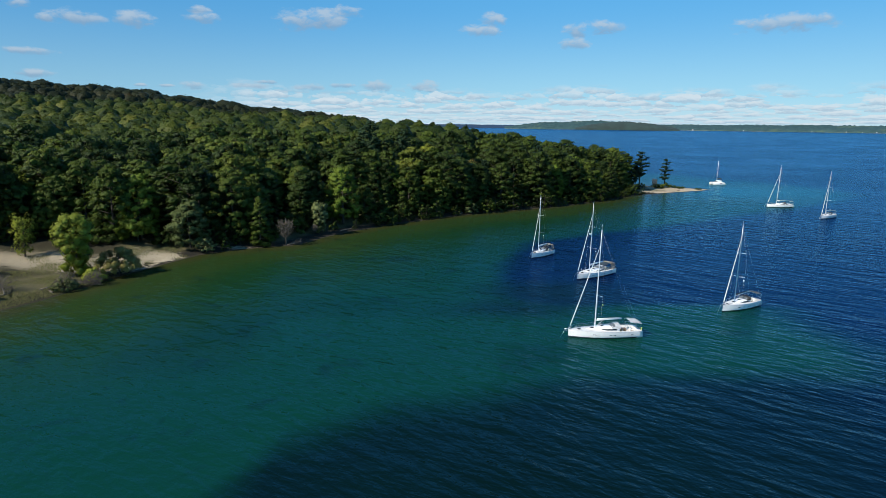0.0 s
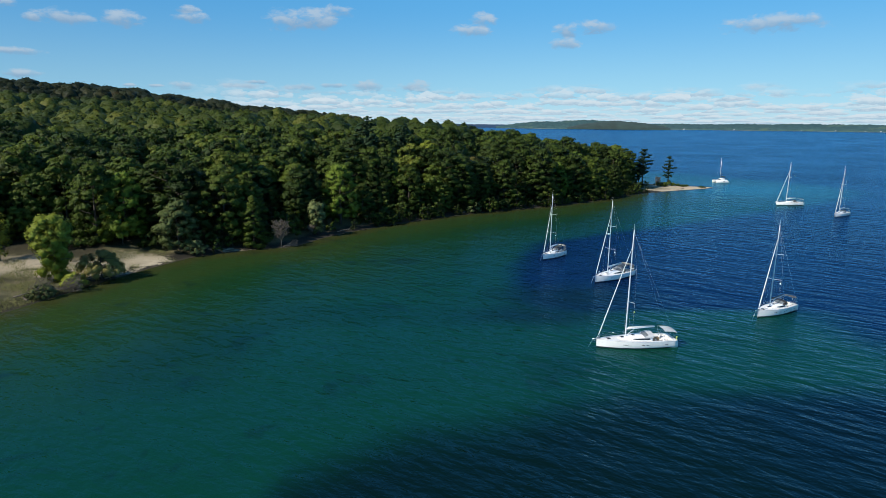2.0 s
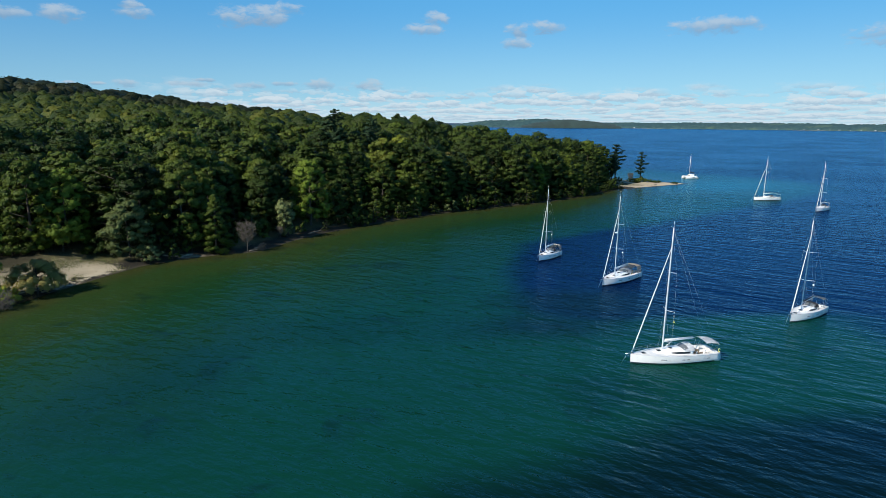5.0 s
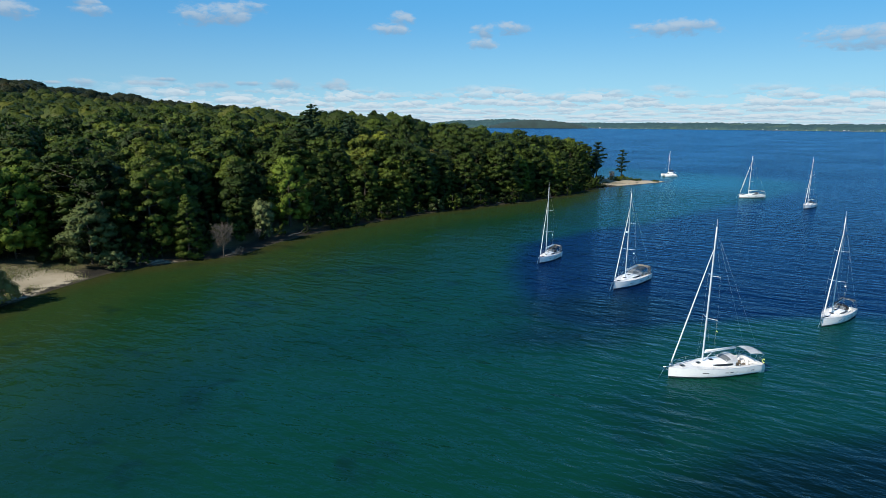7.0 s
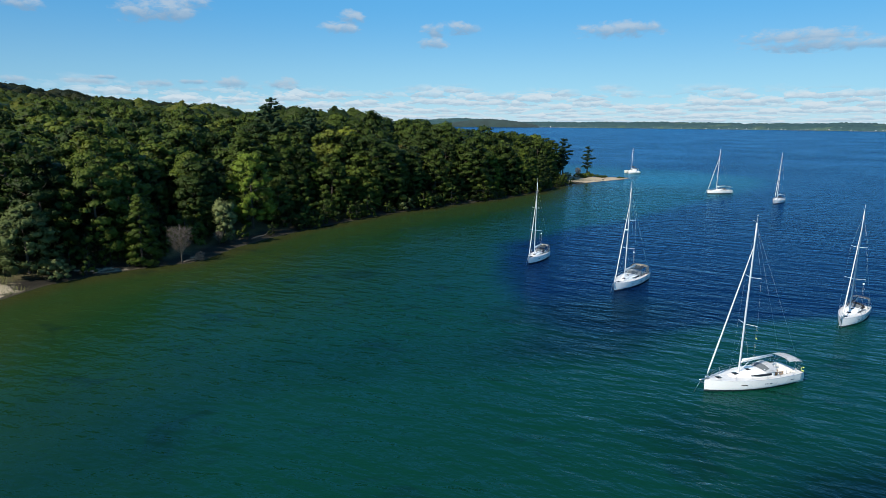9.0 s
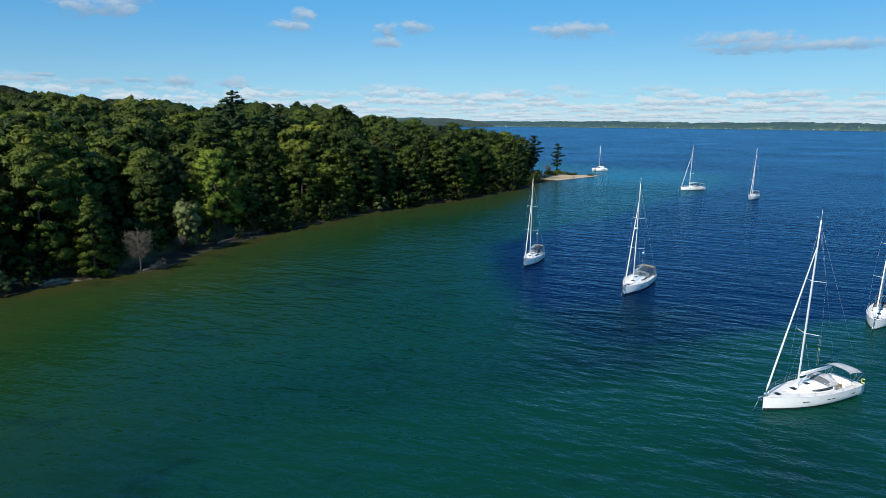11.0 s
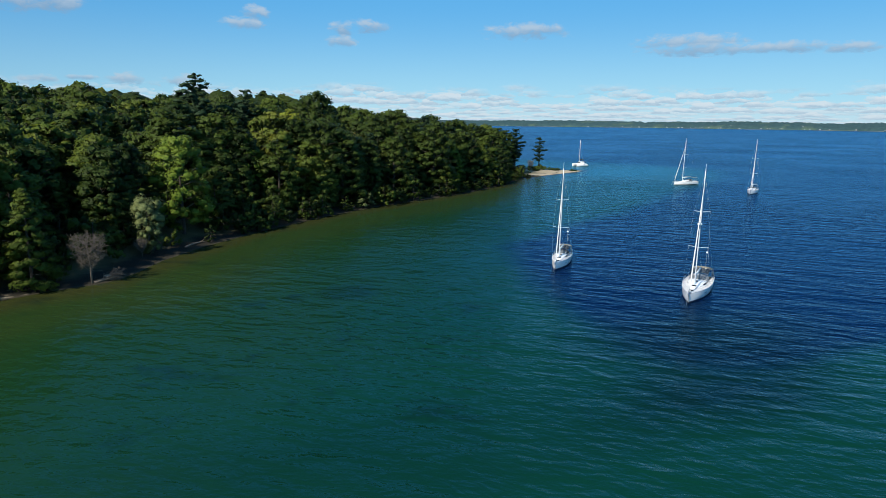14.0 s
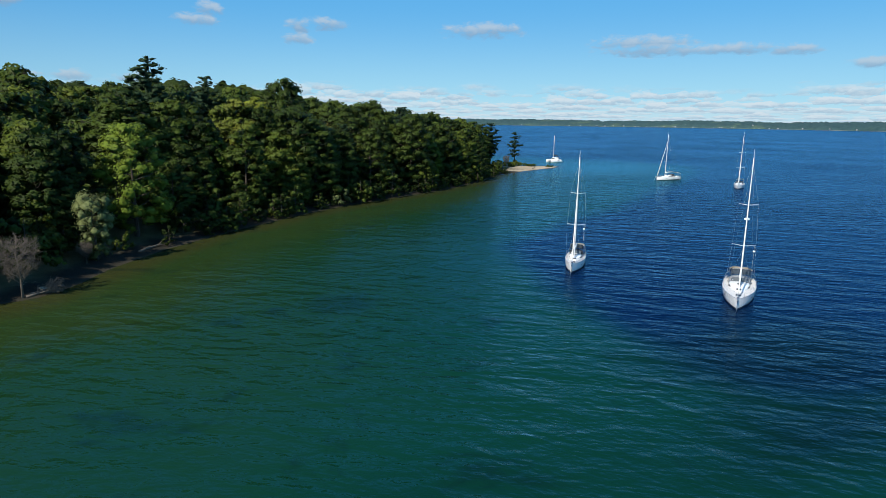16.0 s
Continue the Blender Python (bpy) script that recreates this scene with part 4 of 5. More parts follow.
stand("poplar", "tall bushy yellow-green poplar standing alone on the sandy shore", "tree", "vase", -58.2, 123.2, 13.8, 4.7, "yellow", 8000, 0.24)
stand("shrub", "wide brown-olive shrub spreading at the water's edge", "shrub", "mound", -51.0, 126.0, 7.2, 5.0, "rust", 7000, 0.2)
stand("shrub", "low olive shrub on the bank among driftwood", "shrub", "mound", -55.6, 113.2, 2.8, 2.9, "reed", 1800, 0.15)
stand("shrub", "low yellow-green bush beside driftwood on the bank", "shrub", "mound", -53.2, 120.2, 3.4, 2.6, "yellow", 2200, 0.18)
stand("sapling", "thin leaning yellow-green sapling on the beach", "tree", "vase", -77, 136, 10.2, 3.2, "yellow", 2400, 0.18, core=0.4)
stand("shrub", "tall light green thicket at the back of the sand", "shrub", "mound", -57.5, 150.5, 9.5, 5.2, "light", 6500, 0.2)
stand("shrub", "dark green thicket at the back of the sand", "shrub", "mound", -50.5, 151.5, 4.5, 3.6, "leaf", 2600, 0.18)
stand("shrub", "low pale willow scrub beside the willow", "shrub", "mound", -40, 149.5, 4.6, 2.8, "willow", 2200, 0.17)
for x, y, h, r in ((-66, 147.5, 3.2, 3.0), (-63, 148, 2.6, 2.6), (-69.5, 146.5, 3.0, 3.0), (-73, 144.5, 2.4, 2.4), (-66.5, 151, 4.5, 3.0)):
    stand("shrub", "dark green shrub between the sand and the wood", "shrub", "mound", x, y, h, r, "leaf", 1500, 0.17)
stand("willow", "broad pale grey-green willow by the beach", "tree", "broad", -44.5, 151, 12.0, 5.8, "willow", 5500, 0.27)
stand("broadleaf_tree", "light green leafy tree behind the sandy beach", "tree", "broad", -58, 154, 16.5, 6.4, "light", 5500, 0.3)
stand("broadleaf_tree", "big green maple at the wood's edge by the beach", "tree", "broad", -36, 160.5, 19.5, 7.2, "leaf", 6500, 0.3)
stand("broadleaf_tree", "sunlit yellow-green maple standing out from the dark wood", "tree", "broad", -9.5, 188.5, 18.6, 6.2, "light", 6500, 0.30)
stand("young_tree", "young green conical tree close to the water", "tree", "layered", -28.4, 158.4, 13.5, 4.0, "fresh", 9000, 0.21)
stand("willow", "narrow pale willow in front of the dark wood", "tree", "vase", -14.8, 174.6, 9.6, 3.2, "willow", 3600, 0.18, core=0.6)
stand("pine_tree", "lone sparse white pine on the sandy spit", "tree", "white_pine", 146.5, 314.5, 14.8, 3.7, "pine", 2200, 0.22, boughs=6)
stand("pine_tree", "dark pine at the edge of the wooded point", "tree", "white_pine", 131.5, 311, 17.6, 4.6, "pine", 2800, 0.25, boughs=7)
stand("pine_tree", "lower dark pine leaning out over the spit", "tree", "white_pine", 126, 302, 13.5, 3.6, "pine", 3000, 0.22)
for x, y, h, r in ((141, 312, 2.6, 2.6), (150, 313, 2.0, 2.4), (154, 311.5, 1.4, 2.2), (163, 310, 0.9, 1.6), (143, 311.5, 1.6, 2.0), (128, 300, 4.5, 2.6), (146, 313.5, 2.6, 2.2), (147, 315.5, 4.0, 1.8)):
    stand("shrub", "low dark green shrub on the sandy spit", "shrub", "bush", x, y, h, r, "leaf", 1000, 0.17)
stand("pine_tree", "tall white pine rising above the canopy", "tree", "white_pine", -4.6, 242, 27, 6.4, "pine", 7000, 0.21)
stand("pine_tree", "second white pine topping the canopy", "tree", "white_pine", 9, 252, 23, 5.2, "pine", 5000, 0.21)

stand("broadleaf_tree", "half-bare brownish tree showing grey limbs in the wood", "tree", "broad", 36, 233.5, 17.5, 4.8, "rust", 2600, 0.17, "grey_wood", 0.3)
stand("broadleaf_tree", "yellowing maple crown standing above the canopy", "tree", "broad", 12.5, 253, 20.0, 5.8, "fresh", 6000, 0.25)
stand("broadleaf_tree", "rounded dark green crown above its neighbours", "tree", "broad", 33, 276, 21.5, 5.0, "leaf", 5000, 0.25)


def bare_tree(x, y, h, label, turn=0.6, fallen=0.0):
    """A leafless grey tree: trunk, limbs and twigs."""
    t = tagged(new("dead_tree"), label, "tree")
    bm = bmesh.new()
    tube(bm, [(0, 0, -0.5), (0.1, 0.05, h * 0.35), (-0.1, 0.1, h * 0.7), (0.1, 0, h * 0.95)], [h * 0.02, h * 0.015, h * 0.010, 0.02], 7)
    part("trunk", bm, "grey_wood", t)
    for k in range(26):
        u = 0.26 + 0.66 * k / 26
        a = k * 2.4
        q = h * 0.36 * math.sqrt(max(0.05, 1 - ((u - 0.62) / 0.42) ** 2)) * rng.uniform(0.7, 1.0)
        s = Vector((0, 0, h * (u - 0.05)))
        e = s + Vector((math.cos(a) * q, math.sin(a) * q, h * 0.24 * (1.1 - u) + 0.3))
        bm = bmesh.new()
        tube(bm, [s, s.lerp(e, 0.5) + Vector((0, 0, -0.1)), e], [h * 0.006, h * 0.004, 0.010], 5)
        for m in range(28 if fallen else 46):
            b = s.lerp(e, rng.uniform(0.35, 1.0))
            w = b + Vector(rng.normal(0, 0.05 * h, 3)) + Vector((0, 0, 0.03 * h))
            tube(bm, [b, w], [0.016, 0.008], 3, False)
            c = b.lerp(w, 0.6)
            tube(bm, [c, c + Vector(rng.normal(0, 0.03 * h, 3))], [0.010, 0.007], 3, False)
        part("limb", bm, "grey_wood", t)
    t.matrix_basis = place(x, y, turn, sink=-0.12 * h if fallen else 0.1) @ Matrix.Rotation(fallen, 4, "Y")


bare_tree(-21.6, 158.8, 7.4, "grey leafless tree on a pale patch of shore")
bare_tree(-16, 172.5, 3.0, "small bare grey snag at the waterline")
bare_tree(139, 309.5, 5, "thin dead snag at the edge of the point")


for x, y, h, turn in ((-58.2, 110.5, 6.5, 0.9), (-62.5, 106, 7, 2.2), (-55.2, 115.5, 5.5, 0.4), (-67, 112, 5, 3.0), (-20.5, 159.4, 3.0, 0.4)):
    bare_tree(x, y, h, "bleached fallen tree with a tangle of dead branches", turn, radians(82))


def driftwood(x, y, length, turn, label="bleached grey driftwood trunk with broken branches"):
    t = tagged(new("driftwood"), label, "driftwood", "driftwood on the shore")
    bm = bmesh.new()
    tube(bm, [(-length / 2, 0, 0.12), (-length * 0.1, 0.12, 0.22), (length * 0.25, -0.05, 0.28), (length / 2, 0.1, 0.4)], [0.19, 0.17, 0.12, 0.05], 8)
    part("log", bm, "grey_wood", t)
    for k in range(6):
        b = Vector((length * rng.uniform(-0.2, 0.45), 0, 0.25))
        bm = bmesh.new()
        tube(bm, [b, b + Vector((rng.uniform(0.1, 0.8), rng.uniform(-1.2, 1.2), rng.uniform(0.1, 0.9)))], [0.06, 0.015], 5)
        part("branch", bm, "grey_wood", t)
    t.matrix_basis = place(x, y, turn, sink=0.05)


for x, y, length, turn in ((-54.2, 117.5, 3.4, 0.9), (-57.5, 111.5, 3, 2.4), (-63.5, 106.5, 3.2, 0.8), (-50, 128.5, 4, 1.2), (-20, 159.6, 3, 0.5), (-19, 161, 2.4, 1.3), (-33, 153.8, 3, 0.5), (-8, 181.5, 5, 0.9), (30, 217, 4, 0.7),
                           (62, 237, 5, 0.5), (92, 258.5, 4, 0.8), (150, 304, 3, 0.6)):
    driftwood(x, y, length, turn)


# dry grass and reeds along the open shore
def tufts(name, label, spots, mat, h):
    k = len(spots)
    base = np.column_stack([spots, height(spots) - 0.05])
    a = rng.uniform(0, 6.28, k)
    side = np.column_stack([np.cos(a), np.sin(a), np.zeros(k)]) * 0.022
    lean = rng.normal(0, 0.3, (k, 3)) * h
    lean[:, 2] = 0
    up = np.column_stack([np.zeros(k), np.zeros(k), rng.uniform(0.5, 1.2, k) * h])
    V = np.stack([base - side * 2, base + side * 2, base + side + lean * 0.5 + up * 0.6, base + lean + up], 1).reshape(-1, 3)
    ob = new(name, quads_mesh(name, V, np.arange(4 * k).reshape(k, 4), np.tile((-0.4, -0.3, 0.87), (4 * k, 1)), mat, np.repeat(rng.random(k), 4)))
    return tagged(ob, label, "grass", kind="stuff")


q = rng.uniform((-110, 95), (-42, 152), (240000, 2))
d = inland(q)
wild = np.sin(q[:, 0] * 0.5 + 1) * np.sin(q[:, 1] * 0.43) + np.sin(q[:, 0] * 0.21) * np.cos(q[:, 1] * 0.17)
front = (q[:, 1] < 123 + 2 * np.sin(q[:, 0] * 0.6)) * 1.1
q = q[(d > 0.5) & (d < 30) & (wild + front + rng.normal(0, 0.4, len(q)) > 0.75)]
tufts("grass", "dry grey-green beach grass in patches on the sand", q[:40000], "reed", 0.38)


# ---- sailing boats ----
def beam_at(t, b):
    if t < 0.62:
        return b * (1 - (1 - t / 0.62) ** 2.1)
    return b * (1 - 0.16 * ((t - 0.62) / 0.38) ** 2)


def sheer(t, fb):
    return fb * (1.12 - 0.32 * t + 0.16 * t * t)


def make_yacht(name, label, length, mast, canvas, hood, bow, heading, dodger=True, radar=False, bimini=True, extras=(), step_at=0.37):
    """A cruising sloop. x runs aft from the bow at the waterline, y to its side."""
    L, B, FB = length, length * 0.155, 1.12
    boat = tagged(new(name), label, "sailboat", "boats at anchor")
    K = 26

    def section(t, lower=False):
        w, h = beam_at(t, B), sheer(t, FB)
        x = L * t
        rows = []
        for u, z in ((0.0, -0.45), (0.45, -0.38), (0.80, -0.12), (0.90, 0.06), (0.955, h * 0.35), (0.985, h * 0.7), (1.0, h)):
            rake = 0.10 * (1 - t) * (z / h if z > 0 else z) * -0.6
            rows.append(Vector((x + rake + (0.22 * (t ** 8) * (1 - z / h)), max(w, 0.015) * u, z)))
        return rows

    # hull: both sides and the transom
    bm = bmesh.new()
    rows = []
    for k in range(K + 1):
        s = section((k / K) ** 1.25)
        rows.append([Vector((q.x, -q.y, q.z)) for q in reversed(s)] + s[1:])
    net = skin(bm, rows)
    bm.faces.new(net[-1])
    hull = part("hull", bm, "gel", boat)
    # boot stripe just above the water, proud of the hull
    bm = bmesh.new()
    for side in (-1, 1):
        skin(bm, [[Vector((L * t - 0.004, side * (max(beam_at(t, B), 0.015) * u + 0.012), z)) for u, z in ((0.87, 0.0), (0.902, 0.07), (0.920, 0.18))] for t in [(k / K) ** 1.25 for k in range(K + 1)]])
    part("boot_stripe", bm, "stripe", hull, "dark boot stripe")
    # narrow hull windows
    for side in (-1, 1):
        for x0, x1 in ((0.30, 0.36), (0.53, 0.565), (0.585, 0.62), (0.83, 0.87)):
            bm = bmesh.new()
            grid = [[Vector((L * t, side * (beam_at(t, B) * u + 0.012), sheer(t, FB) * v)) for u, v in ((0.974, 0.545), (0.982, 0.605))] for t in np.linspace(x0, x1, 4)]
            skin(bm, grid)
            part("hull_window", bm, "dark", hull)
    # toe rail
    bm = bmesh.new()
    for side in (-1, 1):
        tube(bm, [(L * t, side * beam_at(t, B) * 0.995, sheer(t, FB) + 0.025) for t in [(k / K) ** 1.25 for k in range(K + 1)]], 0.028, 5)
    part("toe_rail", bm, "alu", hull)
    # deck with the cockpit sunk into it
    bm = bmesh.new()
    us = np.linspace(-1, 1, 15)
    ts = sorted(set([(k / K) ** 1.25 for k in range(K + 1)] + [0.675, 0.685, 0.945, 0.955]))
    rows = []
    for t in ts:
        w, h = max(beam_at(t, B), 0.015), sheer(t, FB)
        row = []
        for u in us:
            z = h + 0.05 * (1 - u * u)
            if 0.68 < t < 0.95 and abs(u) < 0.62:
                z -= 0.30 if abs(u) > 0.3 else 0.62
            row.append(Vector((L * t, w * u * 0.992, z)))
        rows.append(row)
    skin(bm, rows)
    part("deck", bm, "deck", boat)
    # cockpit sole in teak
    bm = bmesh.new()
    block(bm, L * 0.70, L * 0.94, -B * 0.27, B * 0.27, sheer(0.8, FB) - 0.57, sheer(0.8, FB) - 0.53, 0.01)
    part("cockpit_sole", bm, "teak", boat)
    # coachroof
    bm = bmesh.new()
    rows = []
    for t in np.linspace(0.27, 0.69, 14):
        q = (t - 0.27) / 0.42
        w = beam_at(t, B) * (0.30 + 0.36 * min(1, q * 1.8))
        h = sheer(t, FB)
        top = h + 0.04 + 0.44 * min(1, q * 2.1) ** 0.8
        rows.append([Vector((L * t, y, z)) for y, z in ((-w, h - 0.02), (-w * 0.93, h + (top - h) * 0.75), (-w * 0.78, top), (0, top + 0.07), (w * 0.78, top), (w * 0.93, h + (top - h) * 0.75), (w, h - 0.02))])
    net = skin(bm, rows)
    bm.faces.new(net[0]), bm.faces.new(net[-1])
    cabin = part("coachroof", bm, "gel", boat)
    for side in (-1, 1):
        bm = bmesh.new()
        grid = []
        for t in np.linspace(0.44, 0.655, 8):
            q = (t - 0.27) / 0.42
            w = beam_at(t, B) * (0.30 + 0.36 * min(1, q * 1.8))
            h = sheer(t, FB)
            top = h + 0.04 + 0.44 * min(1, q * 2.1) ** 0.8
            pinch = 0.5 + 0.5 * min(1, (t - 0.44) / 0.08)
            grid.append([Vector((L * t, side * (w * (1 - 0.07 * v / 0.75) + 0.012), h + (top - h) * v)) for v in (0.48 - 0.26 * pinch, 0.48 + 0.26 * pinch)])
        skin(bm, grid)
        part("cabin_window", bm, "dark", cabin, "long dark tinted cabin window")
    # hatches
    for t, s in ((0.15, 0.27), (0.33, 0.26), (0.47, 0.22)):
        h = sheer(t, FB) + (0.05 if t < 0.27 else 0.04 + 0.44 * min(1, (t - 0.27) / 0.42 * 2.1) ** 0.8 + 0.06)
        bm = bmesh.new()
        block(bm, L * t - s, L * t + s, -s, s, h - 0.02, h + 0.05, 0.015)
        part("hatch", bm, "dark", boat, "smoked deck hatch")
    # mast, boom, spreaders
    mx = L * step_at
    foot = sheer(0.37, FB) + 0.2
    bm = bmesh.new()
    last = None
    for z in np.linspace(foot, mast, 9):
        k = 1 - 0.35 * max(0, (z - mast * 0.6) / (mast * 0.4))
        r = ring(bm, (mx + 0.012 * (z - foot), 0, z), (0, 0, 1), 0.105 * k, 10, 0.075 * k)
        bridge(bm, last, r) if last else None
        last = r
    bm.faces.new(last)
    spar = part("mast", bm, "alu", boat, "tall pale aluminium mast")
    bm = bmesh.new()
    tube(bm, [(mx + 0.2, 0, mast), (mx + 0.2, 0, mast + 0.9)], 0.012, 4)
    tube(bm, [(mx + 0.2, 0, mast + 0.05), (mx - 0.35, 0.05, mast + 0.35)], 0.010, 4)
    part("antenna", bm, "alu", spar)
    for z, w in ((foot + (mast - foot) * 0.34, 1.25), (foot + (mast - foot) * 0.65, 1.0)):
        for side in (-1, 1):
            bm = bmesh.new()
            tube(bm, [(mx + 0.1, 0, z), (mx + 0.5, side * w, z + 0.08)], [0.034, 0.022], 5)
            part("spreader", bm, "alu", spar)
    bm = bmesh.new()
    by = sheer(0.5, FB) + 1.5
    tube(bm, [(mx + 0.18, 0, by), (L * 0.75, 0, by + 0.22)], [0.10, 0.09], 8)
    boom = part("boom", bm, "alu", boat)
    bm = bmesh.new()
    tube(bm, [(mx + 0.3, 0, by + 0.16), (mx + 1.3, 0, by + 0.19), (L * 0.73, 0, by + 0.34)], [0.16, 0.13, 0.06], 8)
    part("stowed_sail", bm, "dark_canvas" if "cover" in extras else "sail", boom, "sail rolled along the boom")
    bm = bmesh.new()
    tube(bm, [(mx + 0.15, 0, foot + 0.3), (mx + 1.4, 0, by + 0.03)], 0.035, 6)
    part("vang", bm, "alu", boom)
    # furled headsail on the forestay
    top = Vector((mx + 0.012 * (mast * 0.9), 0, foot + (mast - foot) * 0.86))
    tack = Vector((0.12, 0, sheer(0, FB) + 0.25))
    bm = bmesh.new()
    tube(bm, [tack.lerp(top, q) for q in (0.02, 0.06, 0.3, 0.7, 0.95, 1.0)], [0.04, 0.085, 0.08, 0.06, 0.04, 0.02], 8)
    jib = part("furled_jib", bm, "sail", boat, "white headsail furled on its stay")
    bm = bmesh.new()
    tube(bm, [tack + Vector((0, 0, -0.12)), tack + Vector((0.02, 0, 0.12))], 0.14, 10)
    part("furler_drum", bm, "steel", jib)
    # standing rigging, one wire each
    wires = [((top.x - 0.02, 0, top.z), (tack.x, 0, tack.z))]
    for side in (-1, 1):
        wires += [((mx + 0.2, 0, mast * 0.985), (L * 0.985, side * B * 0.72, sheer(1, FB) + 0.05))]
        z1, z2 = foot + (mast - foot) * 0.34, foot + (mast - foot) * 0.65
        wires += [((mx + 0.1, 0, mast * 0.97), (mx + 0.5, side * 1.0, z2 + 0.08)), ((mx + 0.5, side * 1.0, z2 + 0.08), (mx + 0.5, side * 1.25, z1 + 0.08)),
                  ((mx + 0.5, side * 1.25, z1 + 0.08), (mx + 0.35, side * beam_at(0.4, B) * 0.93, sheer(0.4, FB))), ((mx + 0.08, 0, z1), (mx + 0.25, side * beam_at(0.4, B) * 0.85, sheer(0.4, FB)))]
    for a, b in wires:
        bm = bmesh.new()
        tube(bm, [a, b], 0.0045, 4)
        part("wire", bm, "wire", boat)
    # pulpit, stanchions, lifelines, pushpit
    bm = bmesh.new()
    h0 = sheer(0, FB)
    for side in (-1, 1):
        tube(bm, [(0.35, side * 0.06, h0 + 0.58), (1.2, side * beam_at(0.1, B) * 0.95, h0 + 0.6), (1.45, side * beam_at(0.12, B) * 0.97, h0)], 0.016, 5)
        tube(bm, [(0.4, side * 0.07, h0 + 0.58), (0.3, side * 0.10, h0)], 0.016, 5)
    part("pulpit", bm, "steel", boat)
    for side in (-1, 1):
        for t in (0.25, 0.4, 0.55, 0.7):
            bm = bmesh.new()
            tube(bm, [(L * t, side * beam_at(t, B) * 0.97, sheer(t, FB)), (L * t, side * beam_at(t, B) * 0.97, sheer(t, FB) + 0.6)], 0.015, 5)
            part("stanchion", bm, "steel", boat)
        for dz in (0.33, 0.6):
            bm = bmesh.new()
            tube(bm, [(L * t, side * beam_at(t, B) * 0.97, sheer(t, FB) + dz) for t in (0.12, 0.25, 0.4, 0.55, 0.7, 0.86)], 0.008, 4)
            part("lifeline", bm, "wire", boat)
        bm = bmesh.new()
        hs = sheer(0.95, FB)
        tube(bm, [(L * 0.86, side * beam_at(0.86, B) * 0.97, hs), (L * 0.86, side * beam_at(0.86, B) * 0.97, hs + 0.62), (L * 0.985, side * B * 0.78, hs + 0.62), (L * 0.985, side * B * 0.32, hs + 0.62), (L * 0.985, side * B * 0.32, hs)], 0.016, 5)
        part("pushpit", bm, "steel", boat)
    # sprayhood
    if dodger:
        bm = bmesh.new()
        rows = []
        z0 = sheer(0.62, FB) + 0.42
        for q, rise in ((0.0, 0.0), (0.25, 0.46), (0.6, 0.68), (1.0, 0.74)):
            w = beam_at(0.66, B) * (0.60 + 0.08 * q)
            rows.append([Vector((L * (0.585 + 0.115 * q), w * math.cos(a), z0 + 0.86 * max(0.02, rise) * math.sin(a) ** 0.7)) for a in np.linspace(0, math.pi, 11)])
        skin(bm, rows)
        bmesh.ops.solidify(bm, geom=bm.faces[:], thickness=0.02)
        spray = part("sprayhood", bm, hood, boat, "canvas sprayhood over the companionway")
        bm = bmesh.new()
        rows = []
        for q, rise in ((0.05, 0.13), (0.24, 0.45), (0.42, 0.58)):
            w = beam_at(0.66, B) * (0.60 + 0.08 * q) * 0.99
            rows.append([Vector((L * (0.585 + 0.115 * q) - 0.02, w * math.cos(a), z0 + 0.03 + 0.86 * rise * math.sin(a) ** 0.7)) for a in np.linspace(0.5, math.pi - 0.5, 9)])
        skin(bm, rows)
        part("sprayhood_window", bm, "clear", spray, "clear vinyl window")
    # bimini on its bows
    if bimini:
        zb, w = sheer(0.85, FB) + 1.66, B * 0.70
        bm = bmesh.new()
        rows = []
        for q in np.linspace(0, 1, 7):
            x = L * (0.835 + 0.165 * q)
            rows.append([Vector((x, w * u, zb - 0.22 * u ** 4 - 0.10 * (2 * q - 1) ** 2 - 0.22 * q - (0.10 if q == 1 else 0))) for u in np.linspace(-1, 1, 9)])
        skin(bm, rows)
        bmesh.ops.solidify(bm, geom=bm.faces[:], thickness=0.03)
        top_cloth = part("bimini", bm, canvas, boat, "canvas bimini over the cockpit")
        for q in (0.0, 0.5, 1.0):
            bm = bmesh.new()
            x = L * (0.835 + 0.165 * q)
            tube(bm, [(L * 0.87, w * 0.98, sheer(0.87, FB))] + [(x, w * u, zb - 0.03 - 0.22 * u ** 4 - 0.10 * (2 * q - 1) ** 2 - 0.22 * q) for u in np.linspace(1, -1, 9)] + [(L * 0.87, -w * 0.98, sheer(0.87, FB))], 0.014, 5)
            part("bow_tube", bm, "steel", top_cloth)
    if "enclosed" in extras:
        # clear curtains hang from the bimini, a front screen joins it to the sprayhood
        for side in (-1, 1):
            bm = bmesh.new()
            skin(bm, [[Vector((L * t, side * (B * (0.74 if v else 0.84)), sheer(t, FB) + (1.38 if v else 0.06))) for v in (0, 1)] for t in np.linspace(0.84, 0.96, 5)])
            bmesh.ops.solidify(bm, geom=bm.faces[:], thickness=0.012)
            part("side_curtain", bm, "clear", top_cloth, "smoky clear vinyl curtain")
        bm = bmesh.new()
        skin(bm, [[Vector((L * (0.70 + 0.138 * q), w * 0.86 * u, (sheer(0.7, FB) + 1.16) * (1 - q) + (zb - 0.12) * q - 0.2 * u ** 4)) for u in np.linspace(-1, 1, 7)] for q in (0, 0.5, 1)])
        bmesh.ops.solidify(bm, geom=bm.faces[:], thickness=0.012)
        part("windscreen", bm, "clear", top_cloth, "smoky clear vinyl screen")
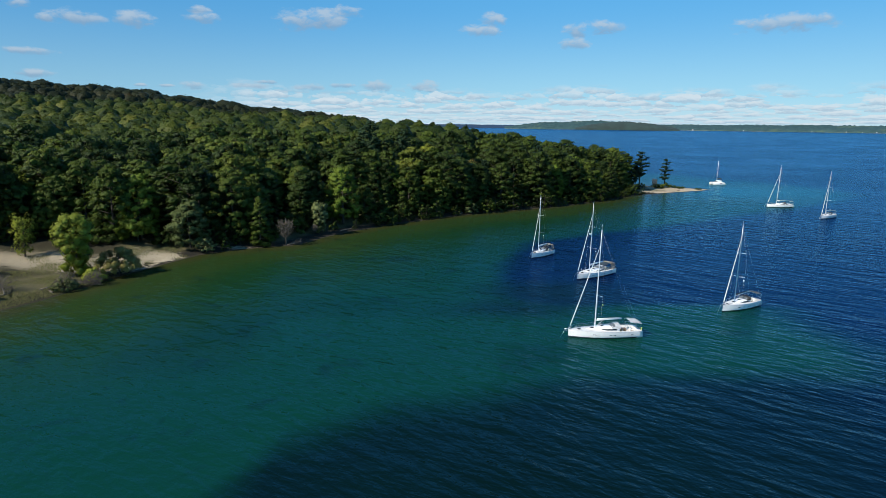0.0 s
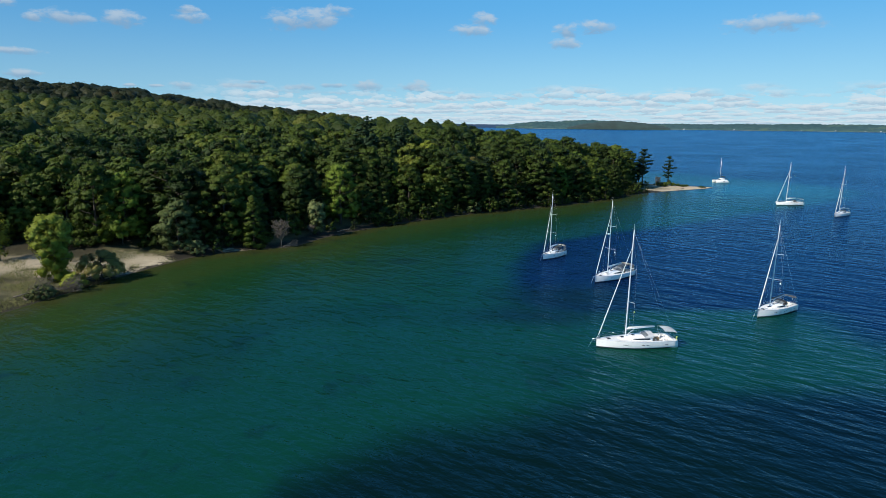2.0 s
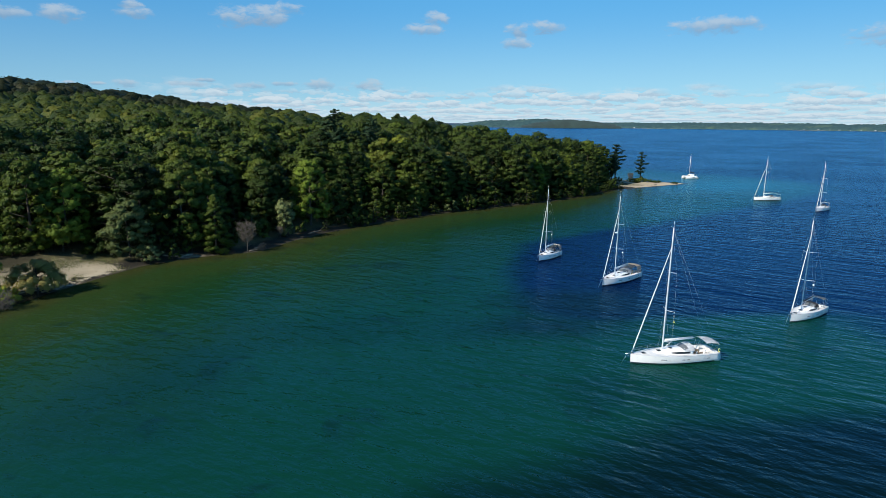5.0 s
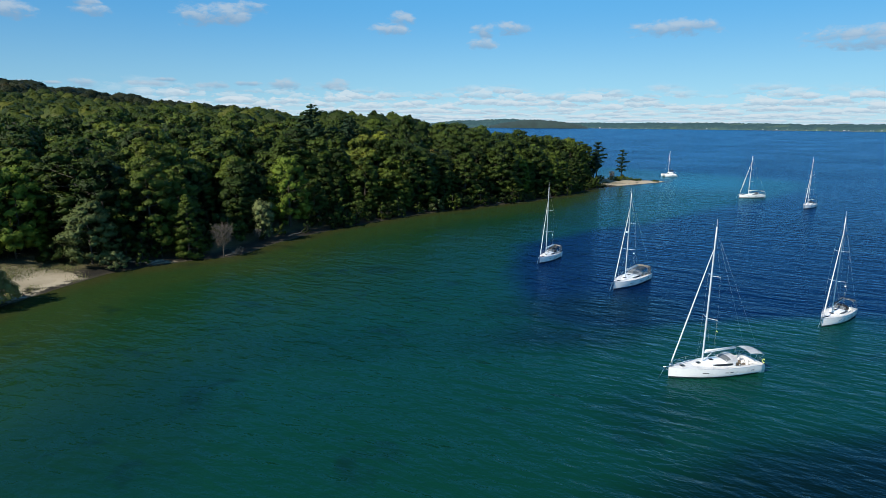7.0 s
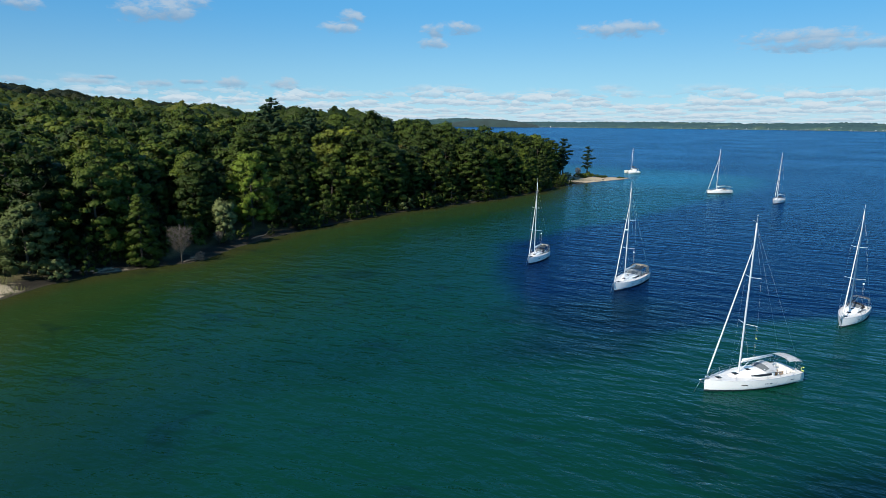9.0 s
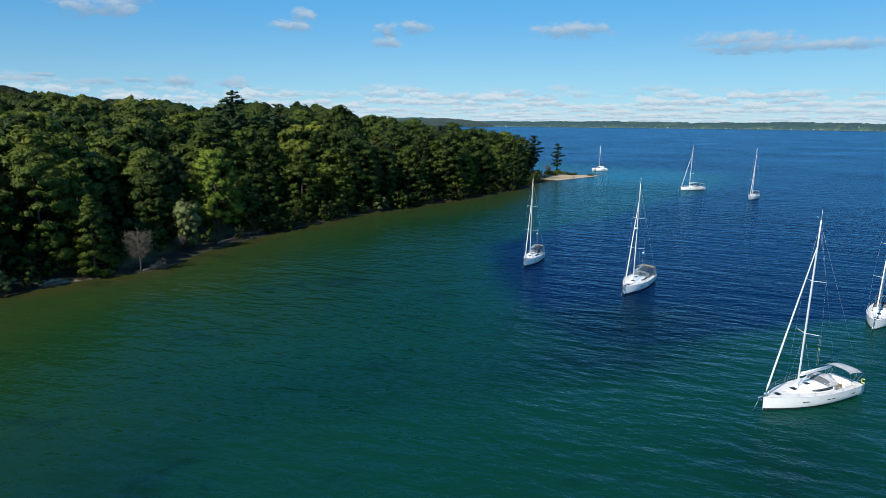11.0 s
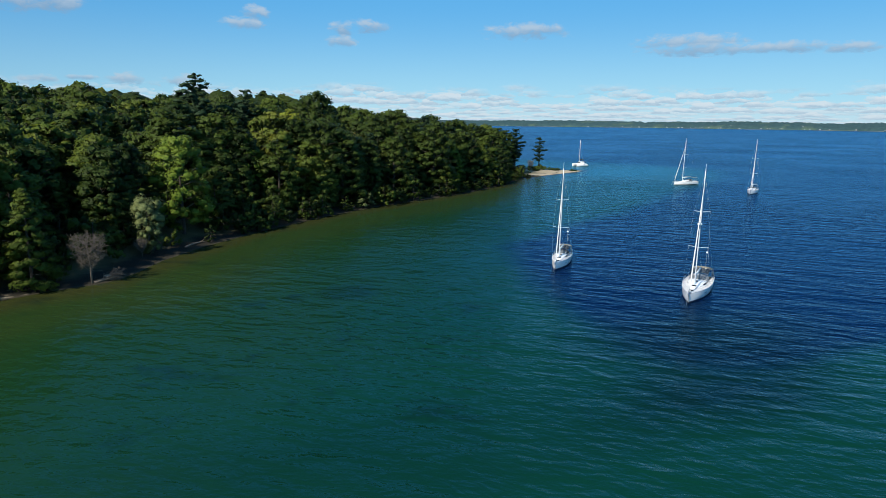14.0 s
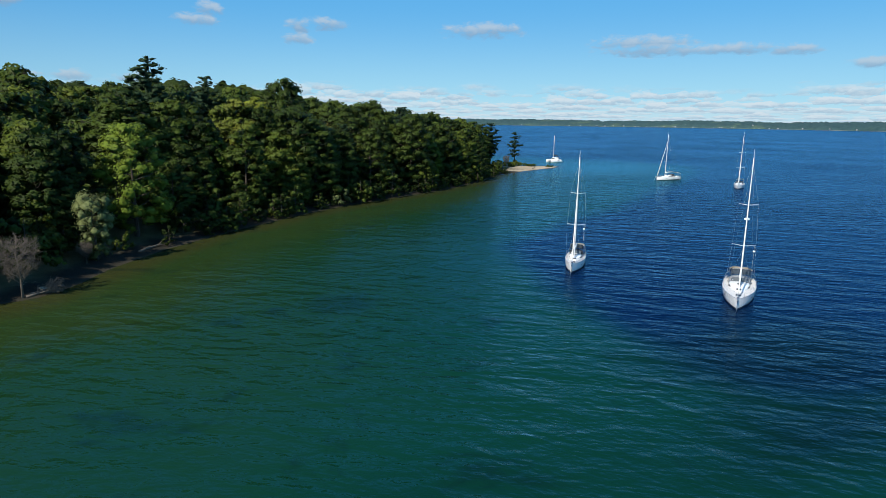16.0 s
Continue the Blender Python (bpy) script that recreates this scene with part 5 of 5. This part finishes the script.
    # twin wheels and pedestal table
    for side in (-1, 1):
        bm = bmesh.new()
        c = Vector((L * 0.865, side * B * 0.40, sheer(0.86, FB) + 0.15))
        pts = [c + Vector((0.06 * math.sin(a), 0.42 * math.cos(a), 0.42 * math.sin(a))) for a in np.linspace(0, math.tau, 19)]
        tube(bm, pts, 0.016, 5, False)
        for a in (0.5, 2.6, 4.7):
            tube(bm, [c, c + Vector((0, 0.42 * math.cos(a), 0.42 * math.sin(a)))], 0.010, 4)
        wheel = part("wheel", bm, "steel", boat)
        bm = bmesh.new()
        block(bm, c.x - 0.32, c.x - 0.06, c.y - 0.14, c.y + 0.14, c.z - 0.7, c.z + 0.25, 0.04)
        part("pedestal", bm, "gel", wheel)
    bm = bmesh.new()
    block(bm, L * 0.735, L * 0.815, -0.20, 0.20, sheer(0.8, FB) - 0.53, sheer(0.8, FB) + 0.12, 0.04)
    part("cockpit_table", bm, "teak", boat)
    for side in (-1, 1):
        for x in (0.60, 0.72):
            bm = bmesh.new()
            z = sheer(x, FB) + (0.52 if x < 0.65 else 0.08)
            tube(bm, [(L * x, side * beam_at(x, B) * (0.42 if x < 0.65 else 0.72), z), (L * x, side * beam_at(x, B) * (0.42 if x < 0.65 else 0.72), z + 0.16)], [0.09, 0.07], 10)
            part("winch", bm, "steel", boat)
    # anchor on its roller, chain down to the water
    bm = bmesh.new()
    tube(bm, [(0.55, 0, h0 + 0.08), (-0.72, 0, h0 + 0.06)], 0.075, 8)
    tube(bm, [(-0.52, 0, h0 + 0.05), (-0.38, 0, h0 - 0.22), (-0.15, 0, h0 - 0.3)], [0.05, 0.09, 0.02], 6)
    part("bow_roller", bm, "steel", boat)
    bm = bmesh.new()
    tube(bm, [(-0.50, 0, h0 + 0.05), (-1.35, 0.05, -0.2)], 0.022, 5)
    part("anchor_chain", bm, "steel", boat)
    if radar:
        bm = bmesh.new()
        for k, (z, r) in enumerate(((0, 0.26), (0.05, 0.31), (0.16, 0.31), (0.24, 0.18))):
            rr = ring(bm, (mx - 0.42, 0, mast * 0.58 + z), (0, 0, 1), r, 12)
            bridge(bm, last, rr) if k else bm.faces.new(rr)
            last = rr
        bm.faces.new(last)
        part("radar_dome", bm, "gel", spar, "white radar dome")
    if "horseshoe" in extras:
        bm = bmesh.new()
        tube(bm, [(L * 0.99, -B * 0.80 + 0.2 * math.cos(a), sheer(1, FB) + 0.40 + 0.2 * math.sin(a)) for a in np.linspace(-2.2, 2.2, 12)], 0.06, 7)
        part("life_ring", bm, "yellow_paint", boat, "yellow horseshoe lifebuoy")
    if "flag" in extras:
        bm = bmesh.new()
        skin(bm, [[Vector((mx + 0.5 + 0.22 * q, -1.15 + 0.05 * math.sin(6 * q), foot + (mast - foot) * 0.34 - 1.1 - v - 0.1 * q)) for v in (0, 0.17)] for q in np.linspace(0, 1, 5)])
        bmesh.ops.solidify(bm, geom=bm.faces[:], thickness=0.006)
        part("burgee", bm, "yellow_paint", boat, "small yellow-green courtesy flag")
        bm = bmesh.new()
        tube(bm, [(mx + 0.5, -1.14, foot + (mast - foot) * 0.34), (mx + 0.4, -beam_at(0.4, B) * 0.8, sheer(0.4, FB) + 0.1)], 0.006, 4)
        part("flag_halyard", bm, "rope", boat)
    if "reflector" in extras:
        bm = bmesh.new()
        bmesh.ops.create_icosphere(bm, subdivisions=2, radius=0.13, matrix=Matrix.Translation((mx + 0.45, -1.1, foot + (mast - foot) * 0.30)))
        part("radar_reflector", bm, "gel", boat, "white ball hung below the spreader")
        bm = bmesh.new()
        tube(bm, [(mx + 0.45, -1.1, foot + (mast - foot) * 0.34), (mx + 0.45, -1.1, sheer(0.4, FB) + 0.3)], 0.007, 4)
        part("halyard", bm, "rope", boat)
    boat.matrix_world = pose(bow[0], bow[1], 0, 0, 0, heading + 180)
    return boat


make_yacht("sailing_yacht", "white sloop at anchor with pale grey sprayhood and bimini", 11.7, 17.3, "light_canvas", "light_canvas", (38.6, 85.4), -176, extras=("horseshoe", "flag"))
make_yacht("sailing_yacht", "white sloop at anchor with tan bimini and radar dome", 12.0, 16.6, "tan_canvas", "grey_canvas", (49.4, 121.7), -143.5, step_at=0.35, radar=True, extras=("reflector", "enclosed"))
make_yacht("sailing_yacht", "white sloop at anchor with a brownish bimini near the wooded shore", 9.1, 15.6, "tan_canvas", "dark_canvas", (43.3, 143.0), -134, step_at=0.33, extras=("reflector", "enclosed"))
make_yacht("sailing_yacht", "white sloop at anchor with dark grey canvas over the cockpit", 10.2, 15.6, "canvas_mid", "dark_canvas", (70.2, 98.2), -151, step_at=0.34, extras=("reflector", "cover"))
make_yacht("sailing_yacht", "white sloop at anchor off the point with a dark sprayhood", 11.0, 16.6, "grey_canvas", "dark_canvas", (161.8, 243.0), -179)
make_yacht("sailing_yacht", "white sloop lying alone in deep blue water", 10.2, 17.0, "grey_canvas", "dark_canvas", (163.4, 210.2), -146, step_at=0.33)


# ---- catamaran off the point ----
def make_catamaran(bow, heading):
    boat = tagged(new("catamaran"), "white sailing catamaran at anchor with a black sail cover", "catamaran", "boats at anchor")
    L = 11.2
    slim = Matrix.Diagonal((0.73, 0.72, 0.95, 1))
    for side in (-1, 1):
        bm = bmesh.new()
        rows = []
        for k in range(15):
            t = k / 14
            w = 0.85 * (1 - (1 - min(1, t / 0.5)) ** 2) * (1 - 0.25 * max(0, t - 0.6)) + 0.02
            h = 1.55 - 0.25 * t - (0.9 * max(0, (t - 0.88) / 0.12))
            rows.append([Vector((L * t, side * 2.35 + w * u, z)) for u, z in ((-1, h), (-0.95, 0.3), (-0.7, -0.2), (0, -0.4), (0.7, -0.2), (0.95, 0.3), (1, h), (0, h + 0.06))])
        net = skin(bm, rows, True)
        bm.faces.new(net[0]), bm.faces.new(net[-1])
        hull = part("hull", bm, "gel", boat)
        bm = bmesh.new()
        skin(bm, [[Vector((L * t, side * 2.35 + side * 0.865, z)) for z in (0.75, 1.0)] for t in (0.5, 0.56, 0.62, 0.68)])
        part("hull_window", bm, "dark", hull)
    bm = bmesh.new()
    block(bm, L * 0.36, L * 0.93, -2.0, 2.0, 0.75, 1.45, 0.12)
    part("bridge_deck", bm, "gel", boat)
    bm = bmesh.new()
    rows = []
    for x, z, w in ((0.36, 1.45, 1.6), (0.43, 2.35, 1.7), (0.5, 2.6, 1.85), (0.7, 2.62, 1.9), (0.72, 1.45, 1.95)):
        rows.append([Vector((L * x, w * u, z - 0.12 * u ** 4)) for u in (-1, -0.6, 0, 0.6, 1)])
    skin(bm, rows)
    for side in (-1, 1):
        bm.faces.new([bm.verts.new((L * x, side * w, z - 0.12)) for x, z, w in ((0.36, 1.45, 1.6), (0.43, 2.35, 1.7), (0.5, 2.6, 1.85), (0.7, 2.62, 1.9), (0.72, 1.45, 1.95))])
    cabin = part("saloon", bm, "gel", boat)
    bm = bmesh.new()
    skin(bm, [[Vector((L * x - 0.03, w * u, z)) for u in (-0.9, -0.3, 0.3, 0.9)] for x, z, w in ((0.378, 1.7, 1.62), (0.42, 2.2, 1.68))])
    part("saloon_window", bm, "dark", cabin, "dark wraparound saloon window")
    bm = bmesh.new()
    block(bm, L * 0.70, L * 0.90, -1.9, 1.9, 2.62, 2.72, 0.04)
    part("bimini", bm, "dark_canvas", boat, "dark canvas bimini")
    for x in (0.72, 0.89):
        for y in (-1.8, 1.8):
            bm = bmesh.new()
            tube(bm, [(L * x, y, 1.4), (L * x, y, 2.64)], 0.04, 6)
            part("post", bm, "alu", boat)
    bm = bmesh.new()
    block(bm, L * 0.06, L * 0.37, -1.5, 1.5, 1.28, 1.31, 0)
    part("trampoline", bm, "dark_canvas", boat)
    bm = bmesh.new()
    tube(bm, [(L * 0.06, -2.3, 1.35), (L * 0.06, 2.3, 1.35)], 0.09, 8)
    part("crossbeam", bm, "alu", boat)
    bm = bmesh.new()
    tube(bm, [(L * 0.43, 0, 1.4), (L * 0.435, 0, 14.4)], [0.12, 0.09], 8)
    part("mast", bm, "alu", boat)
    bm = bmesh.new()
    tube(bm, [(L * 0.44, 0, 3.6), (L * 0.6, 0, 3.7), (L * 0.86, 0, 3.45)], [0.34, 0.3, 0.14], 8)
    part("sail_cover", bm, "dark_canvas", boat, "black sail cover on the boom")
    for a, b in (((L * 0.435, 0, 13.2), (L * 0.06, 0, 1.4)), ((L * 0.435, 0, 13.2), (L * 0.52, 2.5, 1.5)), ((L * 0.435, 0, 13.2), (L * 0.52, -2.5, 1.5))):
        bm = bmesh.new()
        tube(bm, [a, b], 0.015, 4)
        part("wire", bm, "wire", boat)
    for ob in boat.children_recursive:
        if ob.parent == boat:
            ob.data.transform(slim)
            for sub in ob.children:
                sub.data.transform(slim)
    boat.matrix_world = pose(bow[0], bow[1], 0, 0, 0, heading + 180)


make_catamaran((183.8, 338.8), -171)


# ---- the far shore of the lake ----
def far_material():
    m, n = material("hazed_far_shore")
    at = n.add("ShaderNodeTexCoord").outputs["Object"]
    xyz = n.add("ShaderNodeSeparateXYZ", Vector=at)
    big = n.noise(at, 0.007, 4, 0.6)
    trees = n.noise(at, 0.045, 4, 0.7)
    # distance haze is put into these blue-green tree and field colours
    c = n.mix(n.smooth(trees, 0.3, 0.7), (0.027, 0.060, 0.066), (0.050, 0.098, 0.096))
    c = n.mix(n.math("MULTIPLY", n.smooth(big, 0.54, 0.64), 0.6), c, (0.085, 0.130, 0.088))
    beach = n.math("SUBTRACT", 1, n.smooth(n.math("ADD", xyz.outputs[2], n.math("MULTIPLY", big, 5.0)), 2.6, 3.8))
    c = n.mix(n.math("MULTIPLY", beach, 0.7), c, (0.30, 0.31, 0.28))
    finish(n, **{"Base Color": c, "Roughness": 0.95, "Specular IOR Level": 0.1})
    return m


M["far_shore"] = far_material()
# the blue of distance haze, painted as a plain colour
M["far_haze_blue"] = plain("painted_haze_blue", (0.012, 0.040, 0.085), 0.9, 0, 0.15, 0.01)


def far_ridge(name, label, line, depth, mat="far_shore", rough=7):
    """Wooded land across the lake: a strip along (x, y, height), facing the lake."""
    line = np.array(line, float)
    s = np.concatenate([[0], np.cumsum(np.hypot(*np.diff(line[:, :2], axis=0).T))])
    k = int(s[-1] / 9)
    u = np.linspace(0, s[-1], k)
    x, y, h = (np.interp(u, s, line[:, i]) for i in range(3))
    ln = np.hypot(x, y)
    nx, ny = x / ln, y / ln
    r = np.random.default_rng(3)
    prof = ((0, -2), (0.03, 2.5), (0.06, 0.22), (0.2, 0.42), (0.45, 0.72), (0.75, 0.95), (1.0, 1.0), (1.4, 0.6), (1.8, -0.1))
    V = []
    roll = 0.74 + 0.06 * np.sin(u * 0.006) + 0.03 * np.sin(u * 0.017 + 2) + 0.02 * np.sin(u * 0.043)
    for q, z in prof:
        zz = np.full(k, float(z)) if q < 0.05 else h * roll * z + (r.uniform(0, rough, k) if z > 0 else 0)
        V.append(np.column_stack([x + nx * q * depth, y + ny * q * depth, np.where(h < 0.5, -3, zz)]))
    V = np.vstack(V)
    i = np.arange(len(V)).reshape(len(prof), k)
    F = np.column_stack([i[:-1, :-1].ravel(), i[:-1, 1:].ravel(), i[1:, 1:].ravel(), i[1:, :-1].ravel()])
    return tagged(new(name, mesh_from(name, V, F, mat)), label, "distant shore", kind="structure")


def bearing(a, dist):
    return dist * math.sin(radians(a)), dist * math.cos(radians(a))


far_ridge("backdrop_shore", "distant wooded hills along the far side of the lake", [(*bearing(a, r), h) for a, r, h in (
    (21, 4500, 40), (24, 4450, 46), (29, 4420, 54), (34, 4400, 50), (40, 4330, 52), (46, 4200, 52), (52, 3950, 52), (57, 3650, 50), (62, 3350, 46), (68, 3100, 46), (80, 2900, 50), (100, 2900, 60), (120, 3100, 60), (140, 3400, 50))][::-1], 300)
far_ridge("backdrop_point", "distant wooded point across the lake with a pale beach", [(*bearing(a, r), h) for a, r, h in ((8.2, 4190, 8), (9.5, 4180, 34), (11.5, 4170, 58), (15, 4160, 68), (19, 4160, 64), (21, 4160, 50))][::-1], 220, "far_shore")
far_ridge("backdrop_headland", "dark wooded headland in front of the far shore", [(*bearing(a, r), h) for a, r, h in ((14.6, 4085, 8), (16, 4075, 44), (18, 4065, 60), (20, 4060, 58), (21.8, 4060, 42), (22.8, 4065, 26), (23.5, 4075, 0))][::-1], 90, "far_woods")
# added strip fills the gap between water and sky; its blue is painted haze
far_ridge("backdrop_horizon", "faint low land filling the open horizon, haze put into its blue", [(*bearing(a, 4600), h) for a, h in ((-60, 40), (-40, 38), (-20, 36), (-12, 36), (-8, 38), (-3, 36), (2, 31), (6, 29), (9, 28), (22, 28))][::-1], 150, "far_haze_blue", 2)

# small houses along the far shore
cottage = tagged(new("house"), "small white house on the far lake shore", "house", "houses across the lake")
bm = bmesh.new()
block(bm, -7, 7, -4.5, 4.5, -3, 5.5, 0)
part("wall", bm, "house", cottage)
bm = bmesh.new()
rows = skin(bm, [[Vector((x, -5, 5.3)), Vector((x, 0, 8.6)), Vector((x, 5, 5.3))] for x in (-7.6, 7.6)])
bm.faces.new(rows[0]), bm.faces.new(rows[1])
part("roof", bm, "roof", cottage)
for x in (-4, 0, 4):
    bm = bmesh.new()
    block(bm, x - 0.8, x + 0.8, -4.6, -4.4, 1.5, 3.4, 0)
    part("window", bm, "dark", cottage)
line = [(24.5, 4430, 1), (26, 4424, 9), (28.4, 4410, 2), (33.3, 4390, 3), (35.6, 4380, 2), (38.5, 4345, 2), (40.6, 4310, 2), (41.3, 4300, 2), (42.2, 4285, 3), (43.1, 4268, 2), (44.8, 4235, 2), (45.5, 4222, 3), (46.4, 4195, 3), (47.2, 4170, 18),
        (48.8, 4110, 2), (50.9, 4010, 3), (52.3, 3935, 20), (54.1, 3825, 3), (55.8, 3725, 3), (57.6, 3615, 4), (59.3, 3510, 2), (61.4, 3385, 3)]
dots = np.random.default_rng(11)
for k in range(26):
    a = float(dots.choice((37, 39, 41.5, 43.5, 45, 46.5, 48, 50, 53)) + dots.normal(0, 0.7))
    line.append((a, float(np.interp(a, [34, 40, 46, 52, 57], [4400, 4330, 4200, 3950, 3650])), 2))
for k, (a, r, z) in enumerate(line):
    x, y = bearing(a, r - (-30 if z > 5 else 4))
    m = pose(x, y, z + 2.0 if z < 5 else z, 0, 0, -a + 25 * math.sin(k * 3.1)) @ Matrix.Diagonal(((0.62 if k < 22 else 0.42) + 0.2 * math.sin(k * 1.7), 0.7, 0.58 if k < 22 else 0.42, 1))
    if k == 0:
        cottage.matrix_basis = m
    else:
        copy_thing(cottage, m)
